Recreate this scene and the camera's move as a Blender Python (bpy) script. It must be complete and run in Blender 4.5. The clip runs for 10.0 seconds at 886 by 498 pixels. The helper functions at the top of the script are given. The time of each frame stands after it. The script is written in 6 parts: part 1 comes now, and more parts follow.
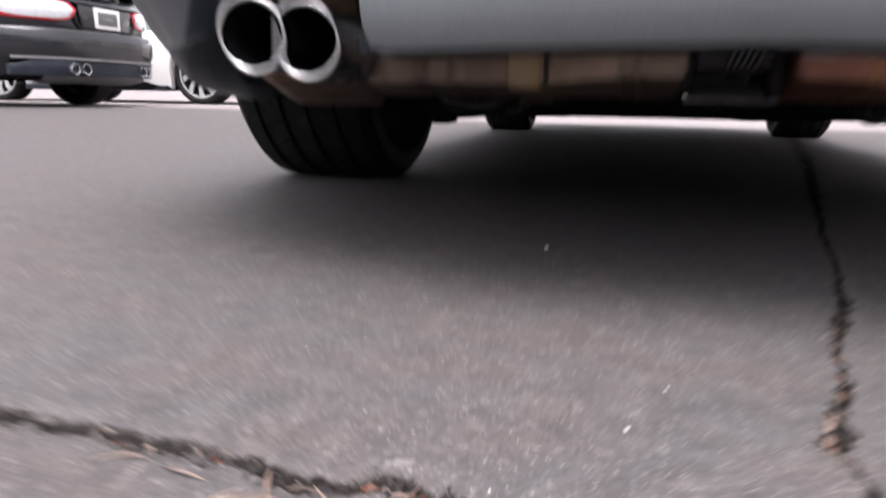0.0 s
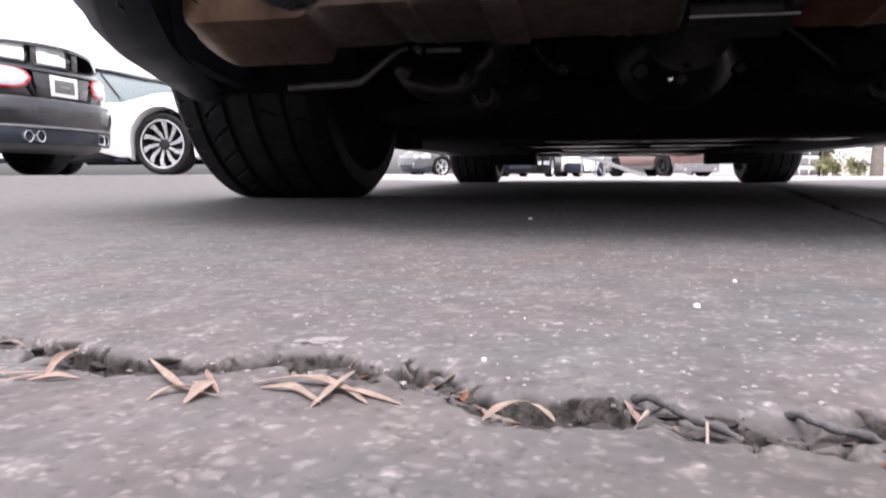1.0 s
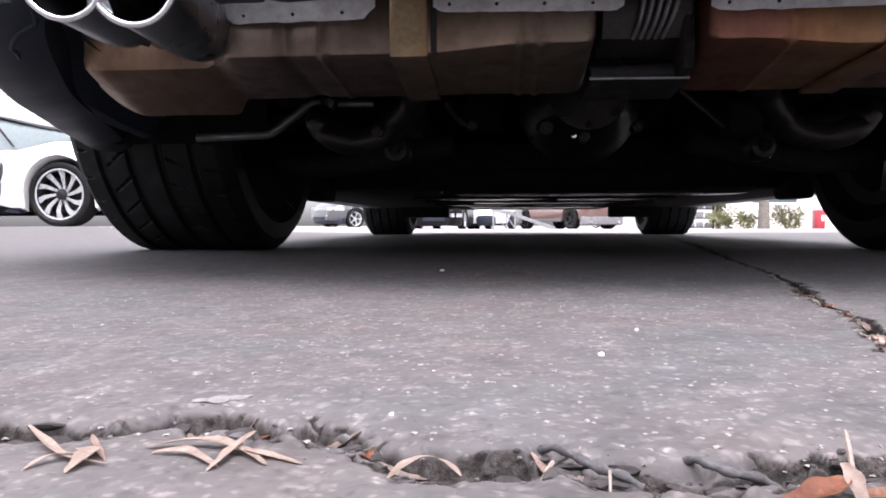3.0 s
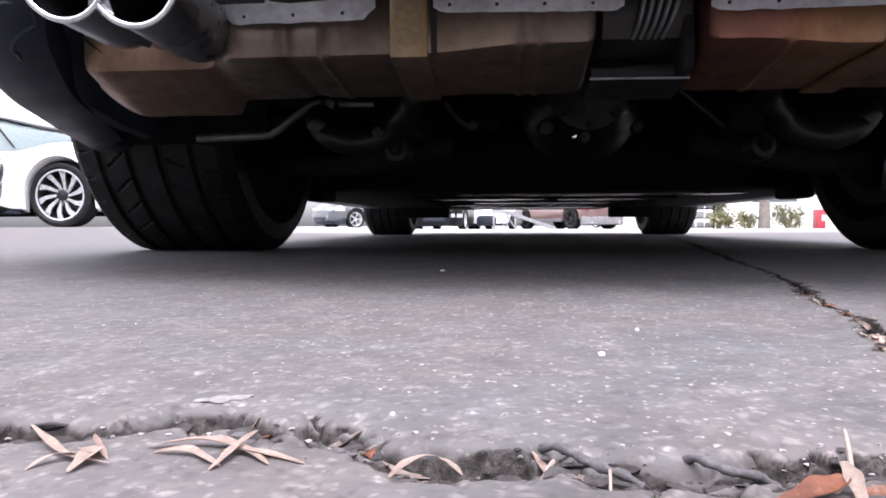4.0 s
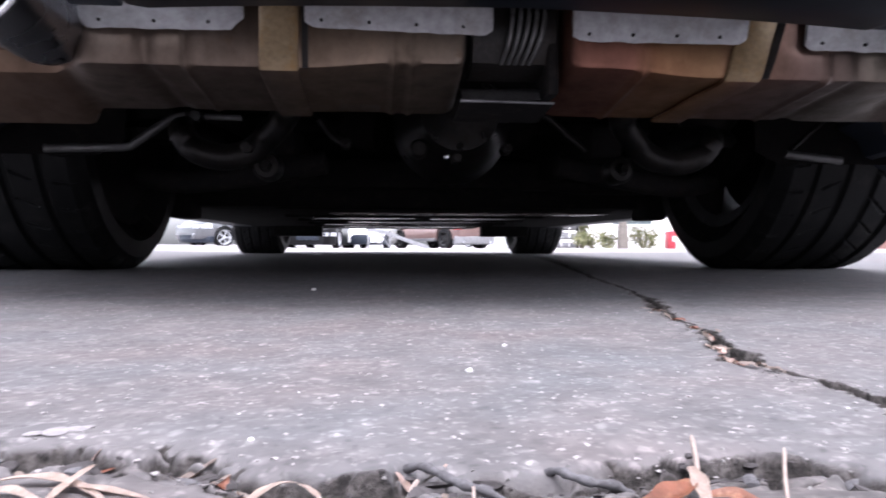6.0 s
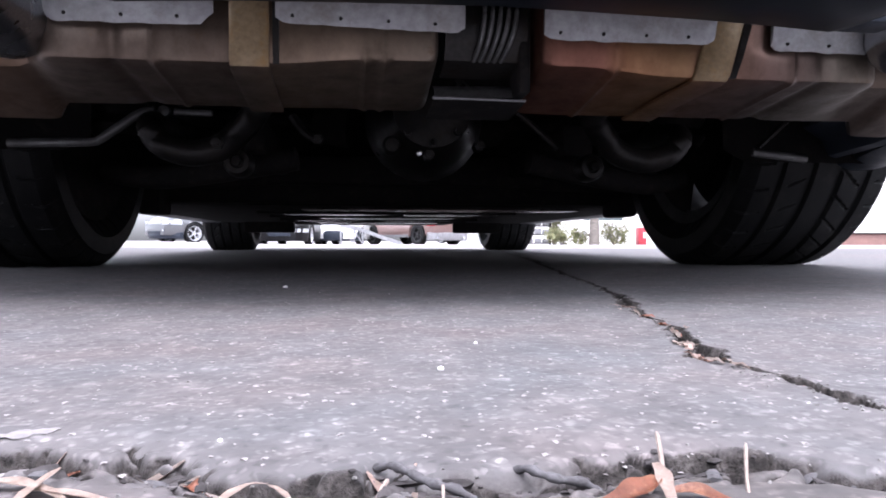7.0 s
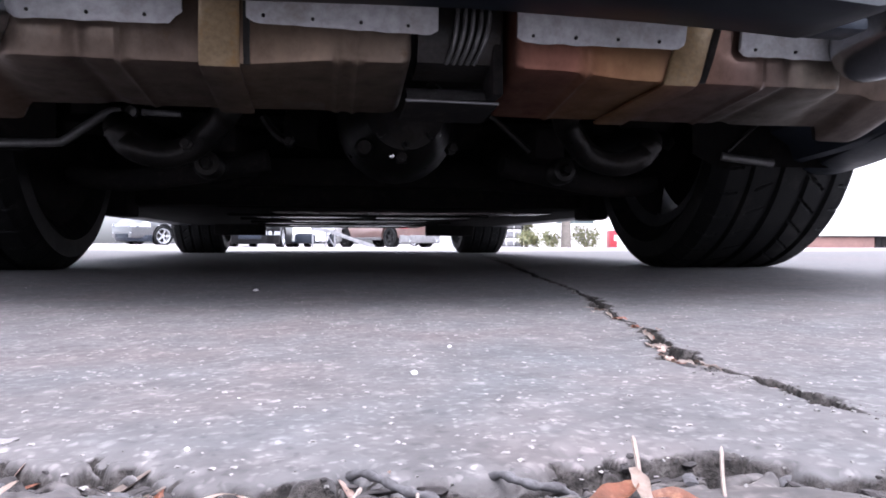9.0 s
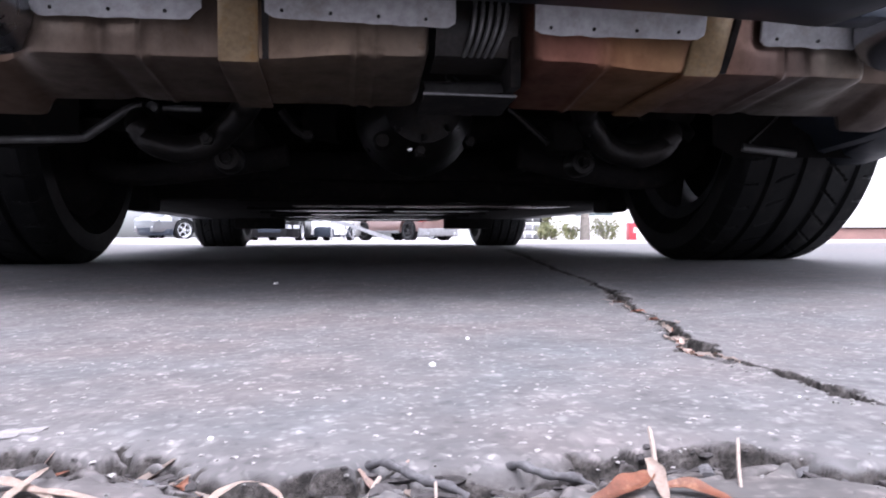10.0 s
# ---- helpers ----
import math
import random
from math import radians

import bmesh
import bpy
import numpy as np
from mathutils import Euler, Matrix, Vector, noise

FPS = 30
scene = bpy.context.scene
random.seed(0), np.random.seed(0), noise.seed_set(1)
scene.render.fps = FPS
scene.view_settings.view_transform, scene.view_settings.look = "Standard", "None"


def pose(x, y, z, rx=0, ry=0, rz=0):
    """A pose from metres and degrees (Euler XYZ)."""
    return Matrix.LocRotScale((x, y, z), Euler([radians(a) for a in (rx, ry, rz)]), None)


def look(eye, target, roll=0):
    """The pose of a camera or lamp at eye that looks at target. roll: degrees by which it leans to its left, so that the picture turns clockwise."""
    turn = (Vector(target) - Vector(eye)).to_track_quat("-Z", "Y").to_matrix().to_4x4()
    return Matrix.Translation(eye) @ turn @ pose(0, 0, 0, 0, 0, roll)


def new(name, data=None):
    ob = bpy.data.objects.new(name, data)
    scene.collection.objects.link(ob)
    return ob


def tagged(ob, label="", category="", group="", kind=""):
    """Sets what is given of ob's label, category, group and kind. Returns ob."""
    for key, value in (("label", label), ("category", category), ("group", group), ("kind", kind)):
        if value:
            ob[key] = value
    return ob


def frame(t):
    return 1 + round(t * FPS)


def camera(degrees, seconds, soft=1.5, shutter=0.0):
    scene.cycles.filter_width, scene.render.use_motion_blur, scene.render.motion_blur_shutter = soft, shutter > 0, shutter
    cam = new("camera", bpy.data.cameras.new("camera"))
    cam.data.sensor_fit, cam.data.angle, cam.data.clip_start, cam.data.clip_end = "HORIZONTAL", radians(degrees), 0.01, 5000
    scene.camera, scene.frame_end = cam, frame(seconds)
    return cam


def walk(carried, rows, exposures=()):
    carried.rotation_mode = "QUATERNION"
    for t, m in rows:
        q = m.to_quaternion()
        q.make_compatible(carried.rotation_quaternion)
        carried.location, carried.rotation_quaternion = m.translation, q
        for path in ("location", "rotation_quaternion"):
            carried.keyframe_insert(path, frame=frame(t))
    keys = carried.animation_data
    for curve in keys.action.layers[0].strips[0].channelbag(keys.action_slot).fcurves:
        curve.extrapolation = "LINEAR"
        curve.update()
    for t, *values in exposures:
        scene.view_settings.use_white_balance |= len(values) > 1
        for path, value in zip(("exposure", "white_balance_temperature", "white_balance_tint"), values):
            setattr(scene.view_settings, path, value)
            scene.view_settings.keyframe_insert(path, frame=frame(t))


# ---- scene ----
# camera: laid down on the pavement behind a parked coupe, then swivelled to the right
cam = camera(64.5, 10.0, soft=1.8, shutter=0.9)
PATH = [
    (0, (-0.094, 0.309, 0.203), (-0.585, 2.199, -0.227), 0.9),
    (0.1, (-0.104, 0.351, 0.168), (-0.594, 2.239, -0.276), 0.9),
    (0.2, (-0.114, 0.387, 0.133), (-0.619, 2.268, -0.322), -0.6),
    (0.3, (-0.121, 0.408, 0.111), (-0.585, 2.3, -0.345), 0.4),
    (0.4, (-0.125, 0.43, 0.093), (-0.519, 2.356, -0.271), -0.1),
    (0.5, (-0.126, 0.442, 0.074), (-0.46, 2.394, -0.204), 0.9),
    (0.7, (-0.121, 0.445, 0.055), (-0.492, 2.397, -0.177), -0.6),
    (1, (-0.123, 0.447, 0.052), (-0.539, 2.392, -0.161), -0.2),
    (1.5, (-0.122, 0.444, 0.053), (-0.514, 2.403, -0.043), -0.8),
    (2, (-0.122, 0.445, 0.053), (-0.493, 2.408, -0.046), -0.6),
    (2.5, (-0.122, 0.447, 0.053), (-0.412, 2.424, -0.028), -0.2),
    (3, (-0.121, 0.448, 0.052), (-0.297, 2.439, -0.014), -0.1),
    (4.5, (-0.121, 0.447, 0.052), (-0.299, 2.438, -0.013), -0.2),
    (5, (-0.121, 0.447, 0.053), (-0.275, 2.44, -0.006), -0.2),
    (5.5, (-0.119, 0.449, 0.053), (-0.128, 2.449, 0.014), -0.1),
    (5.7, (-0.119, 0.45, 0.051), (-0.034, 2.448, 0.033), 0.1),
    (6.8, (-0.117, 0.452, 0.051), (0.129, 2.436, 0.044), 0.0),
    (7, (-0.118, 0.45, 0.052), (0.137, 2.434, 0.03), 0.1),
    (7.5, (-0.117, 0.453, 0.052), (0.164, 2.433, 0.033), 0.1),
    (8, (-0.118, 0.45, 0.052), (0.167, 2.43, 0.038), 0.2),
    (8.5, (-0.117, 0.452, 0.052), (0.186, 2.428, 0.031), 0.3),
    (9, (-0.118, 0.453, 0.052), (0.214, 2.425, 0.038), 0.1),
    (9.5, (-0.118, 0.451, 0.052), (0.202, 2.425, 0.045), 0.1),
    (10, (-0.118, 0.451, 0.052), (0.162, 2.43, 0.018), -0.1),
]
walk(cam, [(t, look(eye, target, roll)) for t, eye, target, roll in PATH],
     exposures=((0.0, 1.60, 6600, 18), (0.8, 1.89, 6500, 18), (2.5, 2.08, 6350, 18), (4.5, 2.3, 6100, 18), (7.0, 2.4, 5900, 18), (10.0, 2.4, 5850, 18)))

# ---- world and light: a white overcast sky ----
world = bpy.data.worlds.new("overcast_sky")
scene.world = world
world.use_nodes = True
wn, wl = world.node_tree.nodes, world.node_tree.links
sky = wn.new("ShaderNodeTexSky")
sky.sky_type, sky.sun_disc = "NISHITA", False
sky.sun_elevation, sky.sun_rotation = radians(72), radians(170)
sky.air_density, sky.dust_density, sky.ozone_density = 1.0, 4.0, 0.5
grey = wn.new("ShaderNodeHueSaturation")
grey.inputs["Saturation"].default_value = 0.12
wl.new(sky.outputs[0], grey.inputs["Color"])
wl.new(grey.outputs[0], wn["Background"].inputs["Color"])
wn["Background"].inputs["Strength"].default_value = 0.15
sun_data = bpy.data.lights.new("sun", "SUN")
sun_data.energy, sun_data.angle, sun_data.color = 0.9, radians(50), (1.0, 0.97, 0.93)
sun = new("sun", sun_data)
sun.matrix_world = look((20.0 * math.sin(radians(170)), 20.0 * math.cos(radians(170)), 20.0 * math.tan(radians(72))), (0, 0, 0))

# ---- materials ----
def material(name, rough=0.6, metal=0.0, coat=0.0):
    m = bpy.data.materials.new(name)
    m.use_nodes = True
    b = m.node_tree.nodes["Principled BSDF"]
    b.inputs["Roughness"].default_value, b.inputs["Metallic"].default_value = rough, metal
    b.inputs["Coat Weight"].default_value, b.inputs["Coat Roughness"].default_value = coat, 0.05
    return m, m.node_tree.nodes, m.node_tree.links, b


def noise_tex(n, l, scale, detail=6.0, rough=0.6, stretch=None):
    """Noise in metres, object space; stretch scales its axes."""
    co = n.new("ShaderNodeTexCoord")
    t = n.new("ShaderNodeTexNoise")
    t.inputs["Scale"].default_value, t.inputs["Detail"].default_value, t.inputs["Roughness"].default_value = scale, detail, rough
    if stretch:
        mp = n.new("ShaderNodeMapping")
        mp.inputs["Scale"].default_value = stretch
        l.new(co.outputs["Object"], mp.inputs[0])
        l.new(mp.outputs[0], t.inputs["Vector"])
    else:
        l.new(co.outputs["Object"], t.inputs["Vector"])
    return t


def ramp(n, l, source, *stops):
    r = n.new("ShaderNodeValToRGB")
    while len(r.color_ramp.elements) < len(stops):
        r.color_ramp.elements.new(0.5)
    for e, (p, c) in zip(r.color_ramp.elements, stops):
        e.position, e.color = p, (*c, 1) if len(c) == 3 else c
    l.new(source, r.inputs[0])
    return r


def blend(n, l, fac, a, b, kind="MIX"):
    x = n.new("ShaderNodeMix")
    x.data_type, x.blend_type = "RGBA", kind
    for socket, v in ((x.inputs[0], fac), (x.inputs[6], a), (x.inputs[7], b)):
        if isinstance(v, (int, float)):
            socket.default_value = v
        elif isinstance(v, tuple):
            socket.default_value = (*v, 1)
        else:
            l.new(v, socket)
    return x.outputs[2]


def bump(n, l, b, source, strength, distance):
    k = n.new("ShaderNodeBump")
    k.inputs["Strength"].default_value, k.inputs["Distance"].default_value = strength, distance
    l.new(source, k.inputs["Height"])
    l.new(k.outputs[0], b.inputs["Normal"])
    return k


def worn(name, a, b_col, rough=0.6, metal=0.0, coat=0.0, spec=0.5, scale=12.0, fine=160.0, relief=0.0006, dirt=None, stretch=None, spread=0.12):
    """Two tones at one scale, fine grain at another, and a dusty third tone."""
    m, n, l, b = material(name, rough, metal, coat)
    b.inputs["Specular IOR Level"].default_value = spec
    big = noise_tex(n, l, scale, 5, 0.6, stretch)
    small = noise_tex(n, l, fine, 3)
    c = ramp(n, l, big.outputs["Fac"], (0.35, a), (0.65, b_col)).outputs[0]
    g = ramp(n, l, small.outputs["Fac"], (0.3, (0.8, 0.8, 0.8)), (0.7, (1.15, 1.15, 1.15))).outputs[0]
    c = blend(n, l, 1.0, c, g, "MULTIPLY")
    if dirt:
        d = ramp(n, l, noise_tex(n, l, scale * 2.7, 8, 0.7).outputs["Fac"], (0.52, (0, 0, 0)), (0.72, (1, 1, 1))).outputs[0]
        c = blend(n, l, d, c, dirt)
    l.new(c, b.inputs["Base Color"])
    r = ramp(n, l, big.outputs["Fac"], (0.3, (rough - spread,) * 3), (0.7, (rough + spread,) * 3))
    l.new(r.outputs[0], b.inputs["Roughness"])
    if relief:
        bump(n, l, b, small.outputs["Fac"], 0.6, relief)
    return m


def asphalt_material():
    m, n, l, b = material("asphalt", 0.74)
    b.inputs["Specular IOR Level"].default_value = 0.42
    co = n.new("ShaderNodeTexCoord")
    wide = noise_tex(n, l, 1.3, 6, 0.65)
    hue = noise_tex(n, l, 11, 4, 0.6)
    mid = noise_tex(n, l, 30, 6, 0.65)
    tone = ramp(n, l, wide.outputs["Fac"], (0.34, TONE_A), (0.66, TONE_B)).outputs[0]
    tone = blend(n, l, 1.0, tone, ramp(n, l, hue.outputs["Fac"], (0.32, (0.93, 0.985, 1.01)), (0.5, (1.0, 1.0, 1.0)), (0.68, (1.065, 1.0, 0.985))).outputs[0], "MULTIPLY")
    tone = blend(n, l, 1.0, tone, ramp(n, l, mid.outputs["Fac"], (0.3, (0.74, 0.74, 0.745)), (0.7, (1.24, 1.235, 1.225))).outputs[0], "MULTIPLY")
    wobble = n.new("ShaderNodeVectorMath")
    wobble.operation = "MULTIPLY_ADD"
    wn_ = noise_tex(n, l, 120, 3)
    l.new(wn_.outputs["Color"], wobble.inputs[0])
    wobble.inputs[1].default_value = (0.007, 0.007, 0.007)
    l.new(co.outputs["Object"], wobble.inputs[2])
    # aggregate at three sizes: worn flat stones, most of them near the binder's tone, a few pale, a few dark
    for scale, pale, dark in ((430.0, 1.75, 0.60), (230.0, 1.70, 0.66), (110.0, 1.30, 0.86)):
        v = n.new("ShaderNodeTexVoronoi")
        v.inputs["Scale"].default_value = scale
        l.new(wobble.outputs[0], v.inputs["Vector"])
        sep = n.new("ShaderNodeSeparateColor")
        l.new(v.outputs["Color"], sep.inputs[0])
        stone = ramp(n, l, sep.outputs[0], (0.0, (dark,) * 3), (0.25, (0.95, 0.945, 0.945)), (0.72, (1.0, 0.99, 0.985)), (0.90, (pale, pale * 0.985, pale * 0.975))).outputs[0]
        body = ramp(n, l, v.outputs["Distance"], (0.20, (1, 1, 1)), (0.62, (0, 0, 0))).outputs[0]
        tone = blend(n, l, 1.0, tone, blend(n, l, body, (0.93, 0.925, 0.925), stone), "MULTIPLY")
    # the aisle beyond is paler: tone times three past 5.4 to 6.2 m
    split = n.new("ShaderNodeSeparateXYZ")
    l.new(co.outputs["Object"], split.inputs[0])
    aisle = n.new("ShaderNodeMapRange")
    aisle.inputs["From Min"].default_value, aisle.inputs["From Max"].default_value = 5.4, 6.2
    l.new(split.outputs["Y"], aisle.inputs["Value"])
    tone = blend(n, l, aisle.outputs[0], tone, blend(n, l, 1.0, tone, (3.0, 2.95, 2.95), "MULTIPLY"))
    # near right is dimmed: a local exposure drop put into the ground colour
    near_dim = n.new("ShaderNodeAttribute")
    near_dim.attribute_name = "near_dim"
    tone = blend(n, l, near_dim.outputs["Fac"], tone, blend(n, l, 1.0, tone, (0.76, 0.735, 0.71), "MULTIPLY"))
    # soil in the cracks, with shade along the near lips put into its colour
    soil_shade = n.new("ShaderNodeAttribute")
    soil_shade.attribute_name = "soil_shade"
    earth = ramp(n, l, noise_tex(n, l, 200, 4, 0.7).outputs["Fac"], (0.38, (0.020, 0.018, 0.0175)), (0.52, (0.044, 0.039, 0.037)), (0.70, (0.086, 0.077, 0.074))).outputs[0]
    tone = blend(n, l, soil_shade.outputs["Fac"], tone, earth)
    l.new(tone, b.inputs["Base Color"])
    bump(n, l, b, mid.outputs["Fac"], 0.30, 0.0012)
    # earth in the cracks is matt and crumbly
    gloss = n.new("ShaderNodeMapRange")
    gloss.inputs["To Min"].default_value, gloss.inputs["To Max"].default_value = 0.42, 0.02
    l.new(soil_shade.outputs["Fac"], gloss.inputs["Value"])
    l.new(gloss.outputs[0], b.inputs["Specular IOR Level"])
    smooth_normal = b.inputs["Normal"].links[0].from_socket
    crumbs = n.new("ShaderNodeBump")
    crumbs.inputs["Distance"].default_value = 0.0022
    l.new(soil_shade.outputs["Fac"], crumbs.inputs["Strength"])
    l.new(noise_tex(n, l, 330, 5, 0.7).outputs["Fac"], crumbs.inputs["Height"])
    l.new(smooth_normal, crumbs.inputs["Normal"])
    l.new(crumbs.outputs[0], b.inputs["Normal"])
    return m


TONE_A, TONE_B = (0.0900, 0.0805, 0.0812), (0.0815, 0.0817, 0.0852)
ASPHALT = asphalt_material()
PAINT = worn("steel_blue_metallic_paint", (0.255, 0.285, 0.31), (0.285, 0.315, 0.34), 0.30, 0.75, 0.5, 0.5, scale=3, fine=600, relief=0, spread=0.03)
FLANK = worn("dark_grey_bumper_plastic", (0.062, 0.067, 0.077), (0.074, 0.080, 0.091), 0.33, spec=0.35, scale=5, fine=500, relief=0, spread=0.05)
SKIRT = worn("black_skirt_plastic", (0.018, 0.0225, 0.032), (0.027, 0.033, 0.045), 0.40, spec=0.18, scale=9, fine=500, relief=0.0003, dirt=(0.020, 0.021, 0.024))
LIP = worn("gloss_black_lip", (0.008, 0.010, 0.014), (0.011, 0.013, 0.018), 0.34, spec=0.07, scale=9, fine=500, relief=0, dirt=(0.022, 0.023, 0.026), spread=0.04)
UNDER = worn("underseal", (0.011, 0.0107, 0.0114), (0.019, 0.0175, 0.0175), 0.85, spec=0.1, scale=14, fine=220, relief=0.001, dirt=(0.032, 0.027, 0.025))
STEELDARK = worn("oily_steel", (0.013, 0.0125, 0.013), (0.036, 0.033, 0.032), 0.38, 0.5, spec=0.3, scale=18, fine=200, relief=0.0006, dirt=(0.02, 0.015, 0.011))
RIB = worn("dull_flexible_duct", (0.17, 0.17, 0.172), (0.11, 0.108, 0.107), 0.45, 0.6, scale=30, fine=300, relief=0.0003)


def heat_tinted(name, stops, metal=0.88, rough=0.40):
    """Bare steel whose heat tint changes along the box; stops are (x in metres, colour)."""
    m, n, l, b = material(name, rough, metal)
    co = n.new("ShaderNodeTexCoord")
    split = n.new("ShaderNodeSeparateXYZ")
    l.new(co.outputs["Object"], split.inputs[0])
    drift = n.new("ShaderNodeMath")
    drift.operation = "MULTIPLY_ADD"
    l.new(noise_tex(n, l, 14, 5, 0.65).outputs["Fac"], drift.inputs[0])
    drift.inputs[1].default_value = 0.03
    l.new(split.outputs["X"], drift.inputs[2])
    lo, hi = stops[0][0], stops[-1][0]
    place = n.new("ShaderNodeMapRange")
    place.inputs["From Min"].default_value, place.inputs["From Max"].default_value = lo + 0.015, hi + 0.015
    l.new(drift.outputs[0], place.inputs["Value"])
    c = ramp(n, l, place.outputs[0], *[((x - lo) / (hi - lo), col) for x, col in stops]).outputs[0]
    blot = noise_tex(n, l, 26, 8, 0.7, (1, 1, 0.7))
    c = blend(n, l, 1.0, c, ramp(n, l, blot.outputs["Fac"], (0.32, (0.70, 0.68, 0.66)), (0.5, (0.98, 0.97, 0.96)), (0.68, (1.18, 1.16, 1.13))).outputs[0], "MULTIPLY")
    run = noise_tex(n, l, 30, 3, 0.5, (1.2, 1, 0.12))
    c = blend(n, l, 1.0, c, ramp(n, l, run.outputs["Fac"], (0.35, (0.88, 0.87, 0.86)), (0.65, (1.06, 1.06, 1.06))).outputs[0], "MULTIPLY")
    fine = noise_tex(n, l, 210, 4, 0.7)
    rust = ramp(n, l, noise_tex(n, l, 38, 7, 0.75).outputs["Fac"], (0.60, (0, 0, 0)), (0.74, (0.8, 0.8, 0.8))).outputs[0]
    c = blend(n, l, rust, c, (0.12, 0.075, 0.045))
    l.new(c, b.inputs["Base Color"])
    l.new(ramp(n, l, blot.outputs["Fac"], (0.3, (rough + 0.16,) * 3), (0.7, (rough - 0.12,) * 3)).outputs[0], b.inputs["Roughness"])
    bump(n, l, b, fine.outputs["Fac"], 0.5, 0.0005)
    return m


MUFFLER_L = heat_tinted("brown_heat_tinted_steel", ((-0.62, (0.329, 0.244, 0.177)), (-0.585, (0.311, 0.220, 0.152)), (-0.545, (0.183, 0.120, 0.083)), (-0.44, (0.140, 0.095, 0.070)), (-0.385, (0.183, 0.146, 0.122)), (-0.345, (0.140, 0.107, 0.088)), (-0.29, (0.165, 0.128, 0.105)), (-0.23, (0.152, 0.116, 0.093)), (-0.19, (0.238, 0.177, 0.132)), (-0.13, (0.220, 0.167, 0.127)), (-0.03, (0.183, 0.149, 0.122))))
MUFFLER_R = heat_tinted("copper_heat_tinted_steel", ((0.06, (0.213, 0.101, 0.076)), (0.125, (0.250, 0.116, 0.085)), (0.15, (0.293, 0.152, 0.083)), (0.21, (0.317, 0.189, 0.104)), (0.24, (0.232, 0.137, 0.098)), (0.30, (0.177, 0.117, 0.100)), (0.345, (0.152, 0.117, 0.102)), (0.375, (0.189, 0.163, 0.139)), (0.425, (0.195, 0.167, 0.139)), (0.47, (0.122, 0.095, 0.078)), (0.56, (0.100, 0.076, 0.064)), (0.62, (0.090, 0.068, 0.058))))
STRAP = worn("tan_strap_steel", (0.34, 0.25, 0.15), (0.24, 0.165, 0.085), 0.5, 0.3, scale=16, fine=200, relief=0.0003, dirt=(0.31, 0.18, 0.06))
SHIELD = worn("dull_aluminium", (0.36, 0.36, 0.375), (0.30, 0.295, 0.302), 0.5, 0.45, scale=14, fine=120, relief=0.00012, dirt=(0.22, 0.20, 0.19), stretch=(1, 1, 0.12))
CHROME = worn("polished_steel", (0.82, 0.83, 0.85), (0.76, 0.77, 0.79), 0.16, 1.0, scale=8, fine=300, relief=0, spread=0.04)
TIPSIDE = worn("brushed_steel", (0.36, 0.37, 0.39), (0.29, 0.30, 0.32), 0.26, 1.0, scale=5, fine=500, relief=0, spread=0.03)
SOOT = worn("exhaust_soot", (0.004, 0.004, 0.005), (0.010, 0.010, 0.011), 0.9, spec=0.02, scale=20, relief=0.0005)
RUBBER = worn("tyre_rubber", (0.007, 0.0073, 0.008), (0.013, 0.0133, 0.014), 0.6, spec=0.16, scale=7, fine=350, relief=0.0004, dirt=(0.026, 0.025, 0.024))
ALLOY = worn("silver_alloy", (0.52, 0.53, 0.55), (0.44, 0.45, 0.47), 0.3, 0.3, scale=8, relief=0)
BRAKEDUST = worn("brake_dusted_alloy", (0.09, 0.09, 0.093), (0.05, 0.049, 0.048), 0.5, 0.4, scale=9, fine=300, relief=0.0002)
DARKALLOY = worn("black_alloy", (0.02, 0.02, 0.022), (0.03, 0.03, 0.032), 0.35, 0.3, scale=8, relief=0)
TRAY = worn("dusty_aluminium_tray", (0.30, 0.245, 0.235), (0.11, 0.09, 0.088), 0.24, 0.9, scale=5, relief=0.0006, dirt=(0.08, 0.07, 0.07))
LEAF = worn("dry_leaf", (0.42, 0.33, 0.285), (0.30, 0.225, 0.19), 0.6, scale=60, fine=500, relief=0.0006, dirt=(0.40, 0.32, 0.28))
RUSTLEAF = worn("red_brown_leaf", (0.22, 0.075, 0.038), (0.14, 0.045, 0.024), 0.5, scale=90, fine=500, relief=0.0004, dirt=(0.34, 0.17, 0.10))
TANSTONE = worn("tan_crumb", (0.42, 0.30, 0.26), (0.30, 0.21, 0.18), 0.8, scale=200, fine=900, relief=0.0003)
STRAW = worn("dry_straw", (0.24, 0.19, 0.165), (0.17, 0.13, 0.11), 0.6, scale=60, fine=500, relief=0.0003)
FLECK = worn("dull_pale_fleck", (0.19, 0.175, 0.178), (0.14, 0.128, 0.13), 0.7, scale=200, fine=700, relief=0.0004)
RUBBLE = worn("broken_asphalt", (0.060, 0.054, 0.055), (0.030, 0.027, 0.027), 0.85, spec=0.08, scale=140, fine=600, relief=0.0006, dirt=(0.030, 0.026, 0.025))
LUMP = worn("crumbled_asphalt", (0.092, 0.088, 0.092), (0.062, 0.058, 0.061), 0.85, spec=0.1, scale=140, fine=500, relief=0.0006, dirt=(0.035, 0.032, 0.032))
CHIP = worn("pale_aggregate", (0.245, 0.224, 0.222), (0.17, 0.155, 0.155), 0.7, scale=150, fine=700, relief=0.0003)
PEBBLE = worn("white_pebble", (0.66, 0.65, 0.63), (0.50, 0.48, 0.47), 0.6, scale=120, fine=600, relief=0.0004)
GRIT = worn("grey_grit", (0.17, 0.16, 0.157), (0.08, 0.075, 0.072), 0.85, scale=70, fine=500, relief=0.0006)


